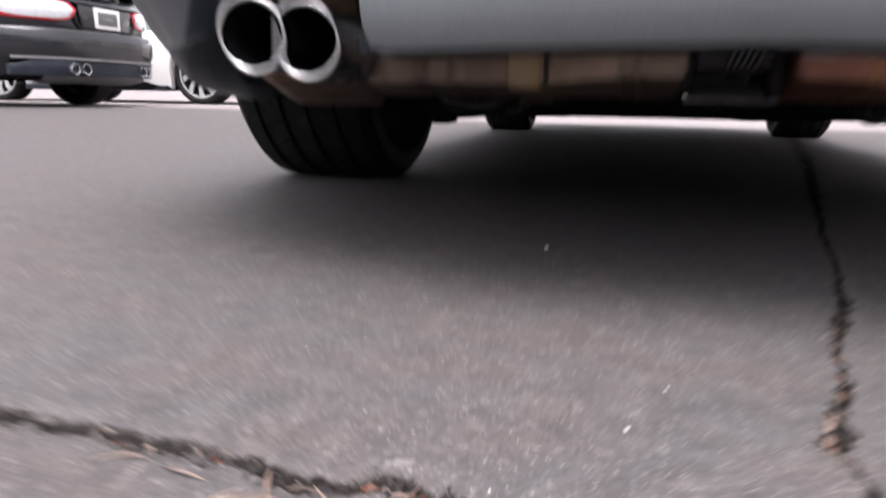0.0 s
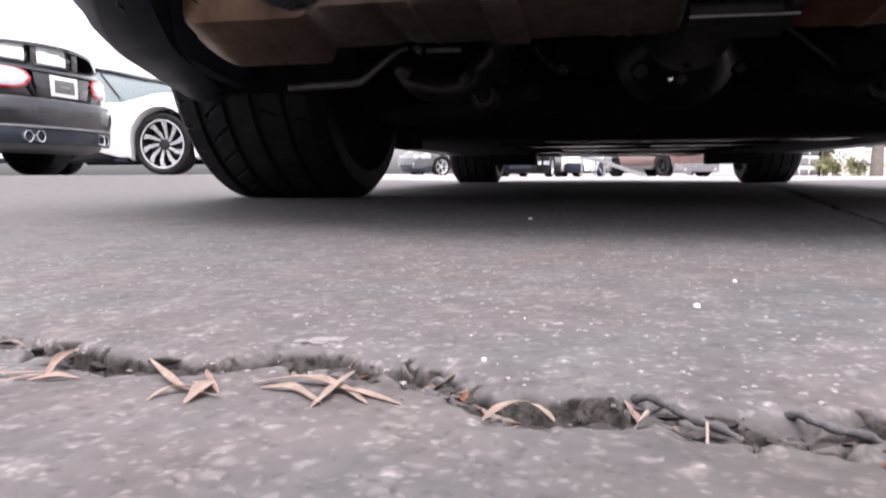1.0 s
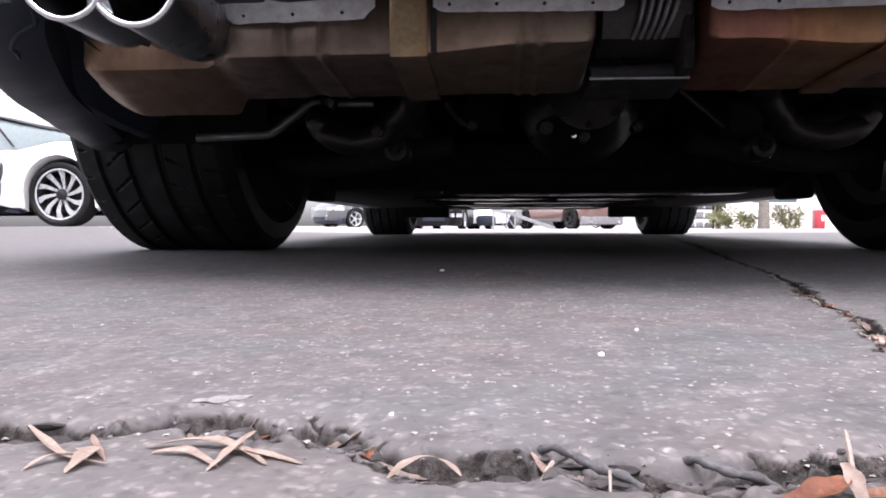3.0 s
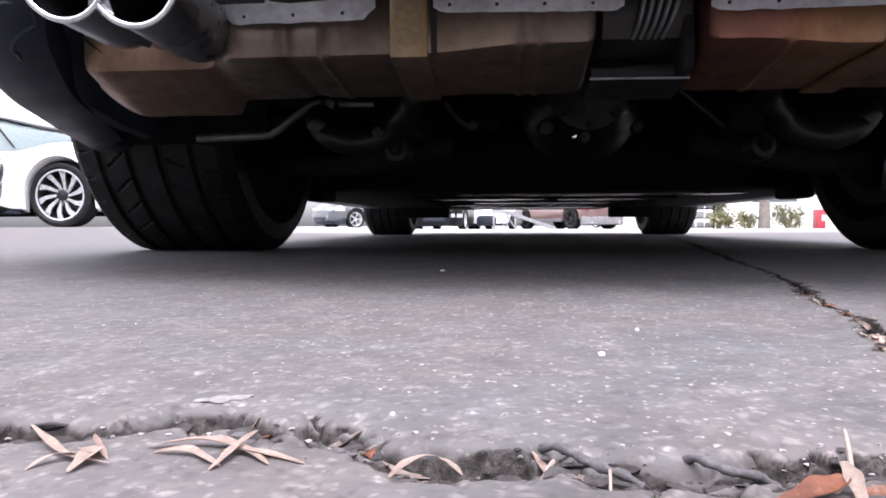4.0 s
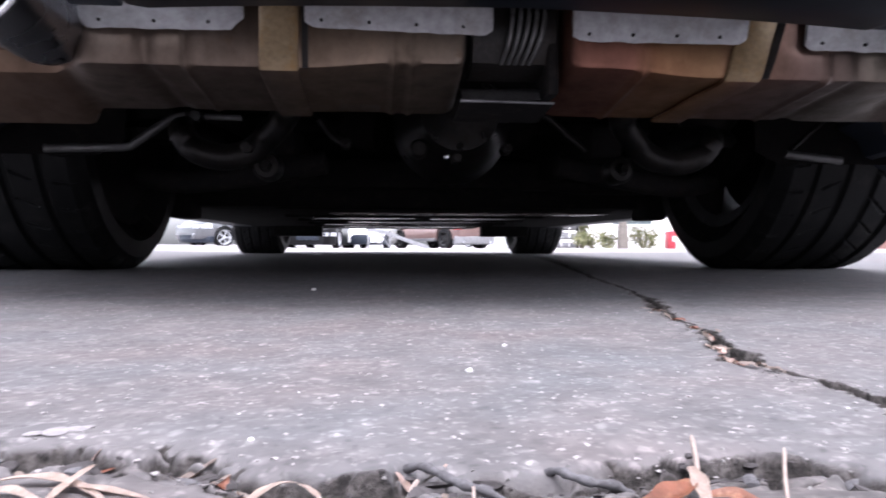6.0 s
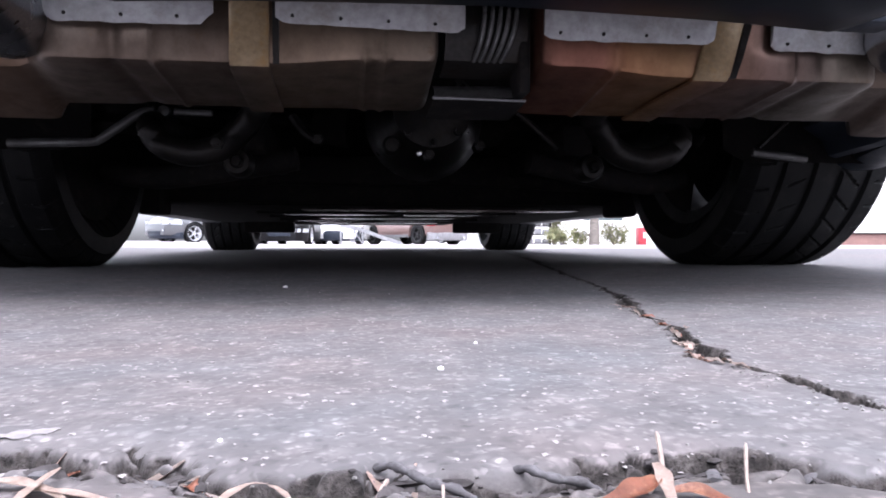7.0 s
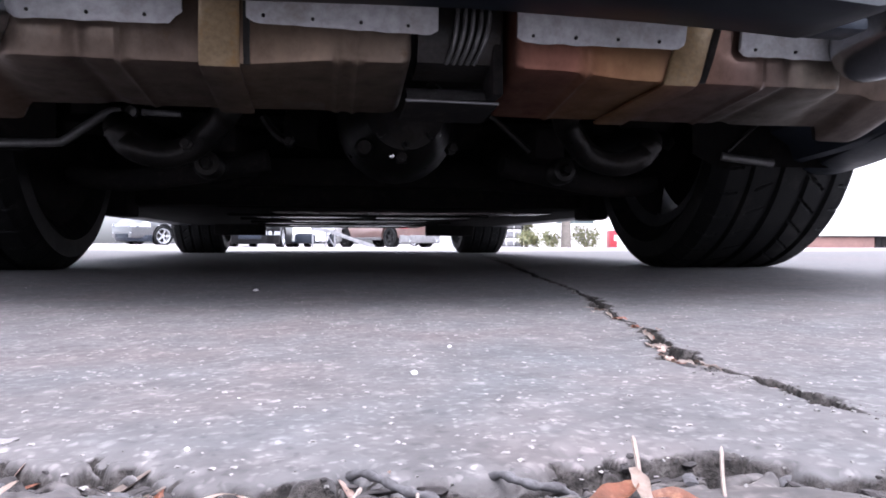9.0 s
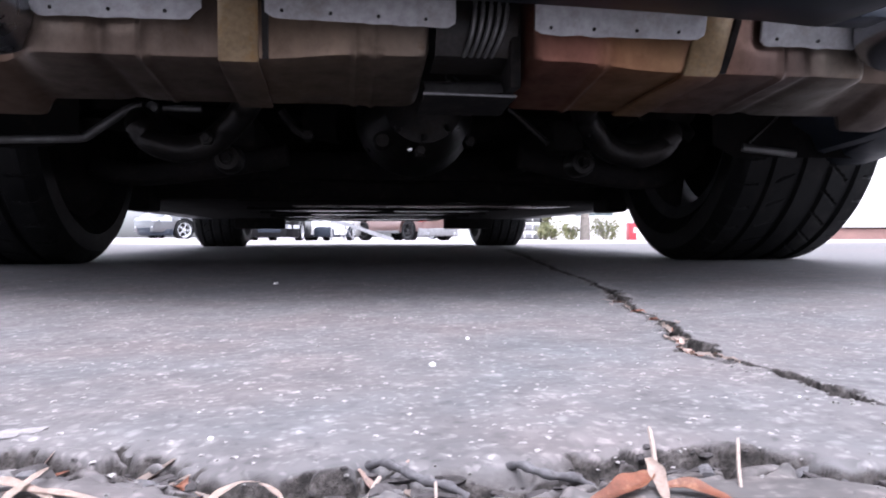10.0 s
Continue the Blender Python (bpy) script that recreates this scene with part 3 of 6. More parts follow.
def shell(car, p, mat, glass=TINT, roof_mat=None):
    """Body with arches, cabin glass and roof from a table of heights and half-widths along the car."""
    stations = sorted(set([round(v, 3) for v in np.arange(p["rear"], p["front"] + 1e-6, 0.06)] +
                          [p["rear"], p["rear"] + 0.02, p["front"], p["front"] - 0.02] +
                          [round(c + d * p["arch"], 3) for c in (0.0, p["wb"]) for d in (-0.999, -0.97, -0.9, -0.75, 0.75, 0.9, 0.97, 0.999)]))
    rows = []
    for s in stations:
        w, top = table(s, p["half"]), table(s, p["top"])
        zb = arch_bottom(s, table(s, p["low"]), (0.0, p["wb"]), p["arch"])
        prof = [(0.90, zb), (0.965, zb + 0.03), (0.992, 0.38), (1.0, 0.52), (0.992, 0.64), (0.97, top - 0.10), (0.92, top - 0.04), (0.82, top - 0.008), (0.5, top + 0.012), (0.0, top + 0.018)]
        zs, half = zb - 0.01, []
        for k, z in prof:
            zs = max(zs + 0.004, min(z, top + 0.018))
            half.append((s, k * w, zs))
        rows.append([(a, -b, c) for a, b, c in half] + [(a, b, c) for a, b, c in half[-2::-1]])
    bm = bmesh.new()
    loft(bm, rows, False, True)
    body = part("body", bm, mat, car, sharp=50)
    rows, roofs = [], []
    for s in np.linspace(p["cabin"][0][0], p["cabin"][-1][0], 22):
        w, top, rz = table(s, p["half"]), table(s, p["top"]), table(s, p["cabin"])
        rz = max(rz, top - 0.02)
        k = min(1.0, (rz - top + 0.02) / 0.3)
        wr = w * (0.90 - 0.20 * k)
        half = [(s, w * 0.90, top - 0.03), (s, w * 0.90 - (w * 0.90 - wr) * 0.5, top + (rz - top) * 0.5), (s, wr, rz - 0.035 * k), (s, wr * 0.9, rz - 0.01 * k), (s, 0, rz + 0.015)]
        rows.append([(a, -b, c) for a, b, c in half] + [(a, b, c) for a, b, c in half[-2::-1]])
        if k > 0.85:
            roofs.append([(s, v * wr, rz - (0.04, 0.012, -0.019)[i] * k + 0.004) for i, v in enumerate((-1.0, -0.9, 0.0))] + [(s, v * wr, rz - (0.012, 0.04)[i] * k + 0.004) for i, v in enumerate((0.9, 1.0))])
    bm = bmesh.new()
    loft(bm, rows)
    part("window_glass", bm, glass, car, sharp=50)
    if len(roofs) > 1:
        bm = bmesh.new()
        loft(bm, roofs)
        part("roof", bm, roof_mat or mat, car)
    return body


def underside(car, p, z=0.2):
    bm = bmesh.new()
    w = p["half"][len(p["half"]) // 2][1]
    box(bm, (p["rear"] + 0.15, -w * 0.72, z), (p["front"] - 0.15, w * 0.72, z + 0.12), 0.02)
    for c in (0.0, p["wb"]):
        box(bm, (c - p["arch"], -w * 0.66, z + 0.1), (c + p["arch"], w * 0.66, 0.6), 0.02)
    part("underbody", bm, UNDER, car)


def sedan_params(L_rear, wb, L_front, w, deck, hood, roof, low=0.2, arch=0.36, taper=0.82):
    return dict(rear=-L_rear, front=wb + L_front, wb=wb, arch=arch,
                half=((-L_rear, w * (taper - 0.10)), (-L_rear + 0.05, w * taper), (-L_rear + 0.25, w * 0.93), (-L_rear + 0.6, w * 0.985), (0, w), (wb, w * 0.99), (wb + L_front - 0.45, w * 0.95), (wb + L_front - 0.12, w * 0.80), (wb + L_front, w * 0.62)),
                top=((-L_rear, deck - 0.10), (-L_rear + 0.06, deck), (0.2, deck + 0.02), (wb * 0.5, deck - 0.02), (wb - 0.3, hood + 0.06), (wb + 0.3, hood), (wb + L_front - 0.3, hood - 0.12), (wb + L_front, hood - 0.34)),
                low=((-L_rear, low + 0.12), (-L_rear + 0.3, low + 0.02), (0, low), (wb + L_front - 0.4, low), (wb + L_front, low + 0.02)),
                cabin=((-0.35, deck - 0.02), (0.35, roof - 0.05), (0.9, roof), (1.35, roof - 0.02), (2.05, hood + 0.05)))


# ---- the parked coupe that the camera looks under; its rear axle is 2 m up the lot ----
coupe = thing("coupe", pose(0, 0, 0), "steel-blue sports coupe with black lower trim, parked on cracked asphalt", "car")

REAR_R, FRONT_R = 0.335, 0.325
rear_tyres = {sx: tyre_mesh("tyre_rear", REAR_R, 0.315, 0.235, True, 760, 1 if sx < 0 else -1) for sx in (-1, 1)}
front_tyre = tyre_mesh("tyre_front", FRONT_R, 0.262, 0.228)
for msh in (*rear_tyres.values(), front_tyre):
    msh.materials.append(RUBBER)
    msh.shade_smooth()
    msh.set_sharp_from_angle(angle=radians(35))


def coupe_wheel(x, y, R, W, rim_r, msh):
    w = new("wheel")
    w.parent = coupe
    # local -y is the outer side
    w.matrix_local = pose(x, y, R - 0.006, 0, 0, -90 if x < 0 else 90)
    t = new("tyre", msh)
    t.parent = w
    # left barrels take black underseal for shade; right ones stay dusted alloy
    rim_part(w, rim_r, W, DARKALLOY, 5, 0.1, barrel=BRAKEDUST if x > 0 else UNDER)
    # backing plate and upright behind the disc; on one side it is open towards the ground
    bm = bmesh.new()
    rim_line = [(rim_r - 0.012) * (0.60 if x > 0 and 182 < a < 274 else 1.0) for a in range(0, 360, 6)]
    for depth in (0.36, 0.385):
        c = bm.verts.new((0, depth * W, 0))
        ring = [bm.verts.new((r * math.cos(radians(6 * k)), depth * W, r * math.sin(radians(6 * k)))) for k, r in enumerate(rim_line)]
        for k in range(len(ring)):
            bm.faces.new((c, ring[k], ring[(k + 1) % len(ring)]))
    part("backing_plate", bm, UNDER, w)


for sx in (-1, 1):
    coupe_wheel(sx * 0.785, 2.0, REAR_R, 0.315, 0.235, rear_tyres[sx])
    coupe_wheel(sx * 0.803, 4.66, FRONT_R, 0.262, 0.228, front_tyre)

# upper body, built along x and turned to face up the lot
P = sedan_params(1.02, 2.66, 0.86, 0.92, 0.86, 0.80, 1.28, 0.19, 0.375)
P["low"] = ((-1.02, 0.60), (-0.43, 0.60), (-0.40, 0.21), (3.2, 0.19), (3.52, 0.22))
holder = new("body_shell")
holder.parent = coupe
holder.matrix_local = pose(0, 2.0, 0, 0, 0, 90)
shell(holder, P, PAINT)

# rear bumper: outer line in plan, left half then right
PLAN = ((0.0, 0.940), (0.20, 0.944), (0.36, 0.962), (0.46, 0.990), (0.56, 1.030), (0.635, 1.075), (0.70, 1.135), (0.758, 1.215), (0.81, 1.32), (0.852, 1.46), (0.88, 1.60), (0.888, 1.66))


def plan_curve(n=9):
    half = smooth_path([(x, y, 0) for x, y in PLAN], n)
    return [Vector((-v.x, v.y, 0)) for v in half[::-1]][:-1] + half


def bumper_bottom(x):
    """Lower edge: lip in the middle, notch over the tail pipes, low corners."""
    a = abs(x)
    return table(a, ((0.0, 0.243), (0.318, 0.238), (0.336, 0.243), (0.344, 0.335), (0.38, 0.345), (0.575, 0.350), (0.60, 0.335), (0.615, 0.330), (0.66, 0.325), (0.72, 0.322), (0.80, 0.32), (0.9, 0.318)))


line = plan_curve()
rows = []
for i, v in enumerate(line):
    d = (line[min(i + 1, len(line) - 1)] - line[max(i - 1, 0)]).normalized()
    out = Vector((d.y, -d.x, 0))
    zb = bumper_bottom(v.x)
    mid = abs(v.x) < 0.333
    flare = 0.012 * float(step01(abs(v.x), 0.50, 0.62)) * (1 - float(step01(abs(v.x), 0.74, 0.86)))
    prof = [(-0.10, zb + 0.012), (-0.075, zb + 0.001), (0.0, zb), (0.010, zb + 0.003), (0.021, zb + 0.011), (0.030, zb + 0.024), (0.034, zb + 0.042), (0.034, zb + 0.07), (0.029, 0.40), (0.014, 0.54), (-0.03, 0.66)] if mid else [(-0.03, zb + 0.012), (-0.02, zb + 0.001), (-0.012, zb), (-0.002, zb + 0.003), (0.008, zb + 0.014), (0.022 + flare * 0.4, zb + 0.045), (0.034 + flare, zb + 0.10), (0.036 + flare, 0.47), (0.030 + flare, 0.56), (0.012 + flare * 0.6, 0.63), (-0.03, 0.665)]
    rows.append([v + out * o + Vector((0, 0, z)) for o, z in prof])
n_mid = [i for i, v in enumerate(line) if abs(v.x) < 0.333]
i0, i1 = n_mid[0], n_mid[-1]
bm = bmesh.new()
loft(bm, [r[3:] for r in rows[i0:i1 + 1]])
bumper = part("rear_bumper", bm, PAINT, coupe, "smooth steel-blue metallic rear bumper", 60)
for name, block, mat in (("lower_lip", [r[:4] for r in rows[i0:i1 + 1]], LIP), ("corner_valance", [r[:8] for r in rows[:i0 + 1]], SKIRT), ("corner_valance", [r[:8] for r in rows[i1:]], SKIRT),
                         ("bumper_wing", [r[7:] for r in rows[:i0 + 1]], PAINT), ("bumper_wing", [r[7:] for r in rows[i1:]], PAINT)):
    bm = bmesh.new()
    loft(bm, block)
    part(name, bm, mat, bumper, "black plastic lower bumper" if mat in (SKIRT, LIP) else "", 60)

# lower corner skirts, dark plastic, dropping from the bumper to the wheel arch
for sx in (-1, 1):
    rows, upper = [], []
    knots = ((0.585, 1.05, 0.345, 0.315, 0.06), (0.615, 1.075, 0.315, 0.268, 0.07), (0.655, 1.12, 0.30, 0.238, 0.08), (0.695, 1.19, 0.285, 0.216, 0.09), (0.730, 1.27, 0.275, 0.205, 0.09), (0.765, 1.38, 0.265, 0.197, 0.09), (0.805, 1.50, 0.258, 0.190, 0.09), (0.845, 1.62, 0.25, 0.187, 0.08), (0.85, 1.66, 0.25, 0.187, 0.07))
    plan = smooth_path([k[:3] for k in knots], 5)
    low = smooth_path([k[2:5] for k in knots], 5)
    for (x, y, zt), (_, zb, inn) in zip(plan, low):
        f = table(x, ((0.585, 0.012), (0.615, 0.03), (0.655, 0.055), (0.70, 0.075), (0.75, 0.09), (0.80, 0.098), (0.85, 0.10)))
        g = min(1.0, (0.352 - zb) / 0.12)
        # bottom edge, two moulded creases, then the flank leaning out to the bumper
        sec = ((-0.008, 0.0), (0.0, 0.004), (0.30 * f, 0.030), (0.31 * f - 0.004, 0.036), (0.42 * f, 0.048), (0.72 * f, 0.078), (0.73 * f - 0.002, 0.083), (1.0 * f, 0.116), (1.02 * f - 0.008, 0.128))
        os_, zs_ = [o for o, dz in sec], [zb + dz * g for o, dz in sec]
        cut = max(0.2595, zb + 0.006)
        def point(z):
            o = float(np.interp(z, zs_, os_))
            return (sx * (x + o), y + 0.004 - 0.25 * o, z)
        inner = [(sx * (x - inn * 0.8), y + inn * 0.5, zb + 0.06), (sx * (x - inn * 0.66), y + inn * 0.42, zb + 0.012), (sx * (x - inn * 0.4), y + inn * 0.28, zb + 0.001)]
        rows.append(inner + [point(zb + (cut - zb) * k) for k in (0, 0.08, 0.3, 0.5, 0.7, 0.85, 1.0)])
        upper.append([point(cut + (max(zs_[-1], cut + 0.004) - cut) * k) for k in (0, 0.1, 0.3, 0.55, 0.8, 1.0)])
    bm = bmesh.new()
    loft(bm, rows)
    skirt = part("corner_skirt", bm, SKIRT, coupe, "black plastic lower bumper corner", 35)
    bm = bmesh.new()
    loft(bm, upper)
    part("upper_flank", bm, FLANK, skirt, "dark grey satin upper flank of the bumper corner", 35)
    # moulded S-shaped ridge between the skirt and the recess round the tail pipes
    bm = bmesh.new()
    ridge = smooth_path([(0.5835, 1.101, 0.2688), (0.589, 1.115, 0.2624), (0.5950, 1.1265, 0.2562), (0.6030, 1.1260, 0.2508), (0.6133, 1.1263, 0.2461), (0.6247, 1.1341, 0.2408), (0.6333, 1.1436, 0.2362), (0.6330, 1.1500, 0.2330), (0.6380, 1.1620, 0.2295)], 5)
    tube(bm, [(sx * q.x, q.y, q.z + 0.0020) for q in ridge], [0.0005] + [0.0022 + 0.0014 * math.sin(math.pi * k / (len(ridge) - 1)) for k in range(1, len(ridge) - 1)] + [0.0005], 8)
    part("moulded_ridge", bm, SKIRT, coupe)
    # rolled lower edge of the bumper corner
    bm = bmesh.new()
    edge = smooth_path([(0.679, 1.131, 0.2600), (0.660, 1.114, 0.2588), (0.6387, 1.0985, 0.2590), (0.6160, 1.0865, 0.2618), (0.6015, 1.0865, 0.2668), (0.594, 1.093, 0.2690)], 4)
    tube(bm, [(sx * q.x, q.y, q.z) for q in edge], [0.0004] + [0.0019] * (len(edge) - 2) + [0.0004], 8)
    part("rolled_edge", bm, FLANK, coupe)
    # inner liner round the tail pipes
    bm = bmesh.new()
    pts = ((0.592, 1.075, 0.36), (0.598, 1.09, 0.30), (0.615, 1.13, 0.262), (0.650, 1.20, 0.232), (0.690, 1.32, 0.215), (0.715, 1.46, 0.205), (0.735, 1.62, 0.20))
    loft(bm, [[(sx * x, y, z), (sx * (x - 0.012), y + 0.012, z + 0.004), (sx * (x - 0.02), y + 0.05, z + 0.03), (sx * (x - 0.05), y + 0.09, z + 0.05), (sx * (x - 0.06), y + 0.10, z + 0.16)] for x, y, z in pts])
    part("tail_liner", bm, SKIRT, coupe)
    # wheel-arch liner in front of the tyre
    bm = bmesh.new()
    loft(bm, [[(sx * 0.52, y, z + 0.02), (sx * 0.56, y, z), (sx * 0.82, y, z), (sx * 0.865, y + 0.02, z + 0.03)] for y, z in ((1.60, 0.192), (1.605, 0.30), (1.63, 0.45), (1.72, 0.60), (1.9, 0.69), (2.1, 0.69), (2.28, 0.60), (2.37, 0.45), (2.39, 0.2))])
    bmesh.ops.solidify(bm, geom=bm.faces[:], thickness=0.006)
    part("arch_liner", bm, UNDER, coupe)
    bm = bmesh.new()
    loft(bm, [[(sx * 0.5, y, z), (sx * 0.87, y, z)] for y, z in ((4.27, 0.19), (4.29, 0.45), (4.40, 0.60), (4.58, 0.68), (4.76, 0.68), (4.94, 0.60), (5.03, 0.45), (5.05, 0.2))])
    bmesh.ops.solidify(bm, geom=bm.faces[:], thickness=0.006)
    part("arch_liner", bm, UNDER, coupe)


# tail pipes: two pairs of round tips, each pair run together into a figure of eight
def pipe_tip(x, y, z, sx, beside, outer, ln):
    """One tip of a pair: the outer one is round, the other is cut where it meets the outer one, whose middle is beside (x, z)."""
    R, r = 0.0385, 0.0360

    def ring(rr, a, lean=0.007, shrink=0.0):
        out = []
        for k in range(48):
            c, s_ = math.cos(2 * math.pi * k / 48), math.sin(2 * math.pi * k / 48)
            px = x + rr * c
            if not outer:
                dz = z + rr * s_ - beside[1]
                px = min(px, beside[0] - math.sqrt(max(R * R - dz * dz, 0.0)) - shrink)
            out.append((sx * px, y + a - lean * s_, z - 0.02 * a + rr * s_))
        return out
    x *= sx
    bm = bmesh.new()
    prof = [(R * 0.46, 0.236), (R * 0.48, ln + 0.002), (R * 0.62, ln), (R * 0.80, ln - 0.004), (R * 0.93, ln - 0.014), (R * 0.985, ln - 0.028), (R, ln - 0.045), (R, 0.035), (R, 0.006), (R - 0.0008, 0.001), (R - 0.0020, 0.0005), (r, 0.003), (r - 0.001, 0.03), (r - 0.002, 0.09)]
    loft(bm, [ring(rr, a, 0.007 if a < 0.04 else 0.0) for rr, a in prof], True)
    tip = part("exhaust_tip", bm, TIPSIDE, coupe, "polished steel exhaust tip", 60)
    bm = bmesh.new()
    bead = []
    for j in range(13):
        u = -0.35 * math.pi + 1.7 * math.pi * j / 12
        bead.append(ring(R - 0.0010 + 0.0028 * math.cos(u), 0.001 - 0.0034 * math.sin(u), 0.007, -0.0006))
    loft(bm, bead, True)
    part("rolled_rim", bm, CHROME, tip, "bright rolled rim")
    bm = bmesh.new()
    loft(bm, [ring(rr, a, 0.007, 0.0022) for rr, a in ((r - 0.0010, 0.006), (r - 0.0024, 0.04), (r - 0.0030, 0.085), (0.001, 0.086))], True)
    part("sooty_bore", bm, SOOT, tip)


for sx in (-1, 1):
    pipe_tip(sx * 0.4845, 1.000, 0.2620, sx, (0.4845, 0.2620), True, 0.118)
    pipe_tip(sx * 0.4250, 1.002, 0.2560, sx, (0.4845, 0.2620), False, 0.150 if sx < 0 else 0.105)
    # web that fills the cusp between the two tips
    bm = bmesh.new()
    loft(bm, [[(sx * (0.4562 + k * o), y + 0.010 * (0.262 - z) / 0.03, z - dz) for o, z in ((0.013, 0.2262), (0.007, 0.2310), (0.0, 0.2328), (-0.007, 0.2298), (-0.013, 0.2235), (-0.002, 0.275), (0.002, 0.275))] for y, k, dz in ((0.9995, 0.9, 0.0), (1.010, 1.0, 0.0), (1.06, 1.0, 0.001), (1.095, 0.7, 0.001))], True, True)
    part("tip_web", bm, TIPSIDE, coupe, "", 60)
bm = bmesh.new()
tube(bm, [(-0.534, 1.110, 0.2375), (-0.528, 1.112, 0.2320), (-0.518, 1.114, 0.2240)], [0.0022, 0.0017, 0.0004], 6)
part("heat_clip", bm, SOOT, coupe, "small bent black clip under the tail pipe")


# the transverse muffler: two flat-fronted boxes with pressed ribs, straps, shields, and a bellows between them
def smooth(v, a, b):
    return float(step01(v, a, b))


def muffler(inner, outer, mat, ribs, valleys, flat_to, step_at, label):
    """A box along x from inner to outer (distances from the middle, signed); ribs are pressed outwards, valleys inwards.
    Its flat front ends at flat_to; from step_at on the end chamber hangs lower, with a chamfered corner."""
    sgn = 1 if outer > 0 else -1
    a0, a1 = abs(inner), abs(outer)
    marks = [abs(v) for v in ribs + valleys]
    stations = sorted(set([a0, a0 + 0.002, a0 + 0.005, a0 + 0.010, a0 + 0.018] + [a1 - d for d in (0.0, 0.001, 0.004, 0.009, 0.016, 0.026, 0.038, 0.05)] + [v + d for v in marks for d in (-0.012, -0.006, -0.003, 0.0, 0.003, 0.006, 0.012)] + [round(v, 4) for v in np.linspace(a0, a1, 70)]))
    rows = []
    for a in stations:
        lift = 0.0030 * sum(math.exp(-((a - abs(v)) / 0.0036) ** 2) for v in ribs) - 0.0042 * sum(math.exp(-((a - abs(v)) / 0.008) ** 2) for v in valleys)
        back = smooth(a, flat_to - 0.006, flat_to + 0.042)
        low = smooth(a, step_at - 0.008, step_at + 0.012)
        yf = 1.115 + 0.058 * back
        zb = 0.2215 - 0.0070 * smooth(a, 0.10, 0.20) + 0.008 * back - 0.006 * low
        zr = 0.2010 + 0.0015 * smooth(a, 0.05, 0.02) - 0.0150 * low
        end = 1 - math.sqrt(max(0.0, 1 - max(0.0, 1 - (a - a0) / 0.016) ** 2))
        far = max(0.0, 1 - (a1 - a) / 0.060)
        zb += 0.010 * end + 0.020 * far ** 2
        zr += 0.008 * end + 0.036 * far ** 1.6
        yf += 0.012 * end + 0.075 * far ** 2.2
        wob = 0.0012 * noise.noise((a * 11 * sgn, 3, 1))
        r = 0.006 + 0.006 * back
        yr, zt = 1.252 + 0.020 * low - 0.010 * end - 0.004 * far, 0.335 - 0.02 * end - 0.03 * far
        y0 = yf - lift + wob
        ring = [(yf + 0.010, zt + 0.004), (y0, zt - 0.006), (y0, zb + 0.03), (y0, zb + r), (y0 + 0.3 * r, zb + 0.3 * r - 0.3 * lift), (y0 + r, zb - lift)]
        for k in (0.25, 0.5, 0.75, 1.0):
            y = y0 + r + (yr - y0 - r) * k
            ring.append((y, zb + (zr - zb) * k - lift * 0.9 + wob))
        ring += [(yr + 0.006, zr + 0.004), (yr + 0.009, zr + 0.016), (yr + 0.010, 0.30), (yr - 0.01, zt)]
        rows.append([(sgn * a, y, z) for y, z in ring])
    bm = bmesh.new()
    loft(bm, rows, True, True)
    return part("muffler", bm, mat, coupe, label, 38)


muffler(-0.036, -0.612, MUFFLER_L, (-0.088, -0.106, -0.297), (-0.335,), 0.392, 0.428, "brown heat-stained steel muffler box")
muffler(0.066, 0.612, MUFFLER_R, (0.137, 0.326), (0.362,), 0.418, 0.50, "copper-tinted heat-stained steel muffler box")
for sx in (-1, 1):
    # chamber joining the muffler to the tips
    bm = bmesh.new()
    tube(bm, [(sx * 0.48, 1.30, 0.290), (sx * 0.48, 1.25, 0.288), (sx * 0.48, 1.20, 0.285)], [0.044, 0.045, 0.040], 24)
    part("tip_collar", bm, STEELDARK, coupe)

# broad straps over the boxes: bare tan face, underside shade put in as darker material
for x0, x1, lean, low in ((-0.230, -0.1945, 0.0, MUFFLER_L), (0.244, 0.280, -0.028, MUFFLER_R)):
    prof = ((1.1085, 0.325, 0), (1.1105, 0.30, 0.1), (1.1110, 0.27, 0.35), (1.1110, 0.226, 0.78), (1.1115, 0.219, 0.85), (1.1140, 0.2130, 0.92), (1.121, 0.2098, 1.0), (1.16, 0.2058, 1.25), (1.20, 0.2015, 1.4), (1.252, 0.1962, 1.6))
    strap = None
    for piece, mat in ((prof[:6], STRAP), (prof[5:], low)):
        bm = bmesh.new()
        rows = []
        for y, z, k in piece:
            a, b = x0 + lean * k, x1 + lean * k
            rows.append([(a, y, z), (a + 0.003, y - 0.002, z - 0.001), (b - 0.003, y - 0.002, z - 0.001), (b, y, z), (b, y + 0.003, z + 0.003), (a, y + 0.003, z + 0.003)])
        loft(bm, rows, True, True)
        if strap is None:
            strap = part("muffler_strap", bm, mat, coupe, "tan steel strap round the muffler")
        else:
            part("strap_shaded_underside", bm, mat, strap)
    bm = bmesh.new()
    e = x1 + 0.003
    loft(bm, [[(e + lean * k, y, z), (e + 0.006 + lean * k, y - 0.002, z), (e + 0.006 + lean * k, y + 0.004, z), (e + lean * k, y + 0.004, z)] for y, z, k in ((1.109, 0.325, 0), (1.1125, 0.27, 0.35), (1.1125, 0.236, 0.7), (1.116, 0.216, 0.9))], True, True)
    part("strap_edge", bm, STEELDARK, coupe)


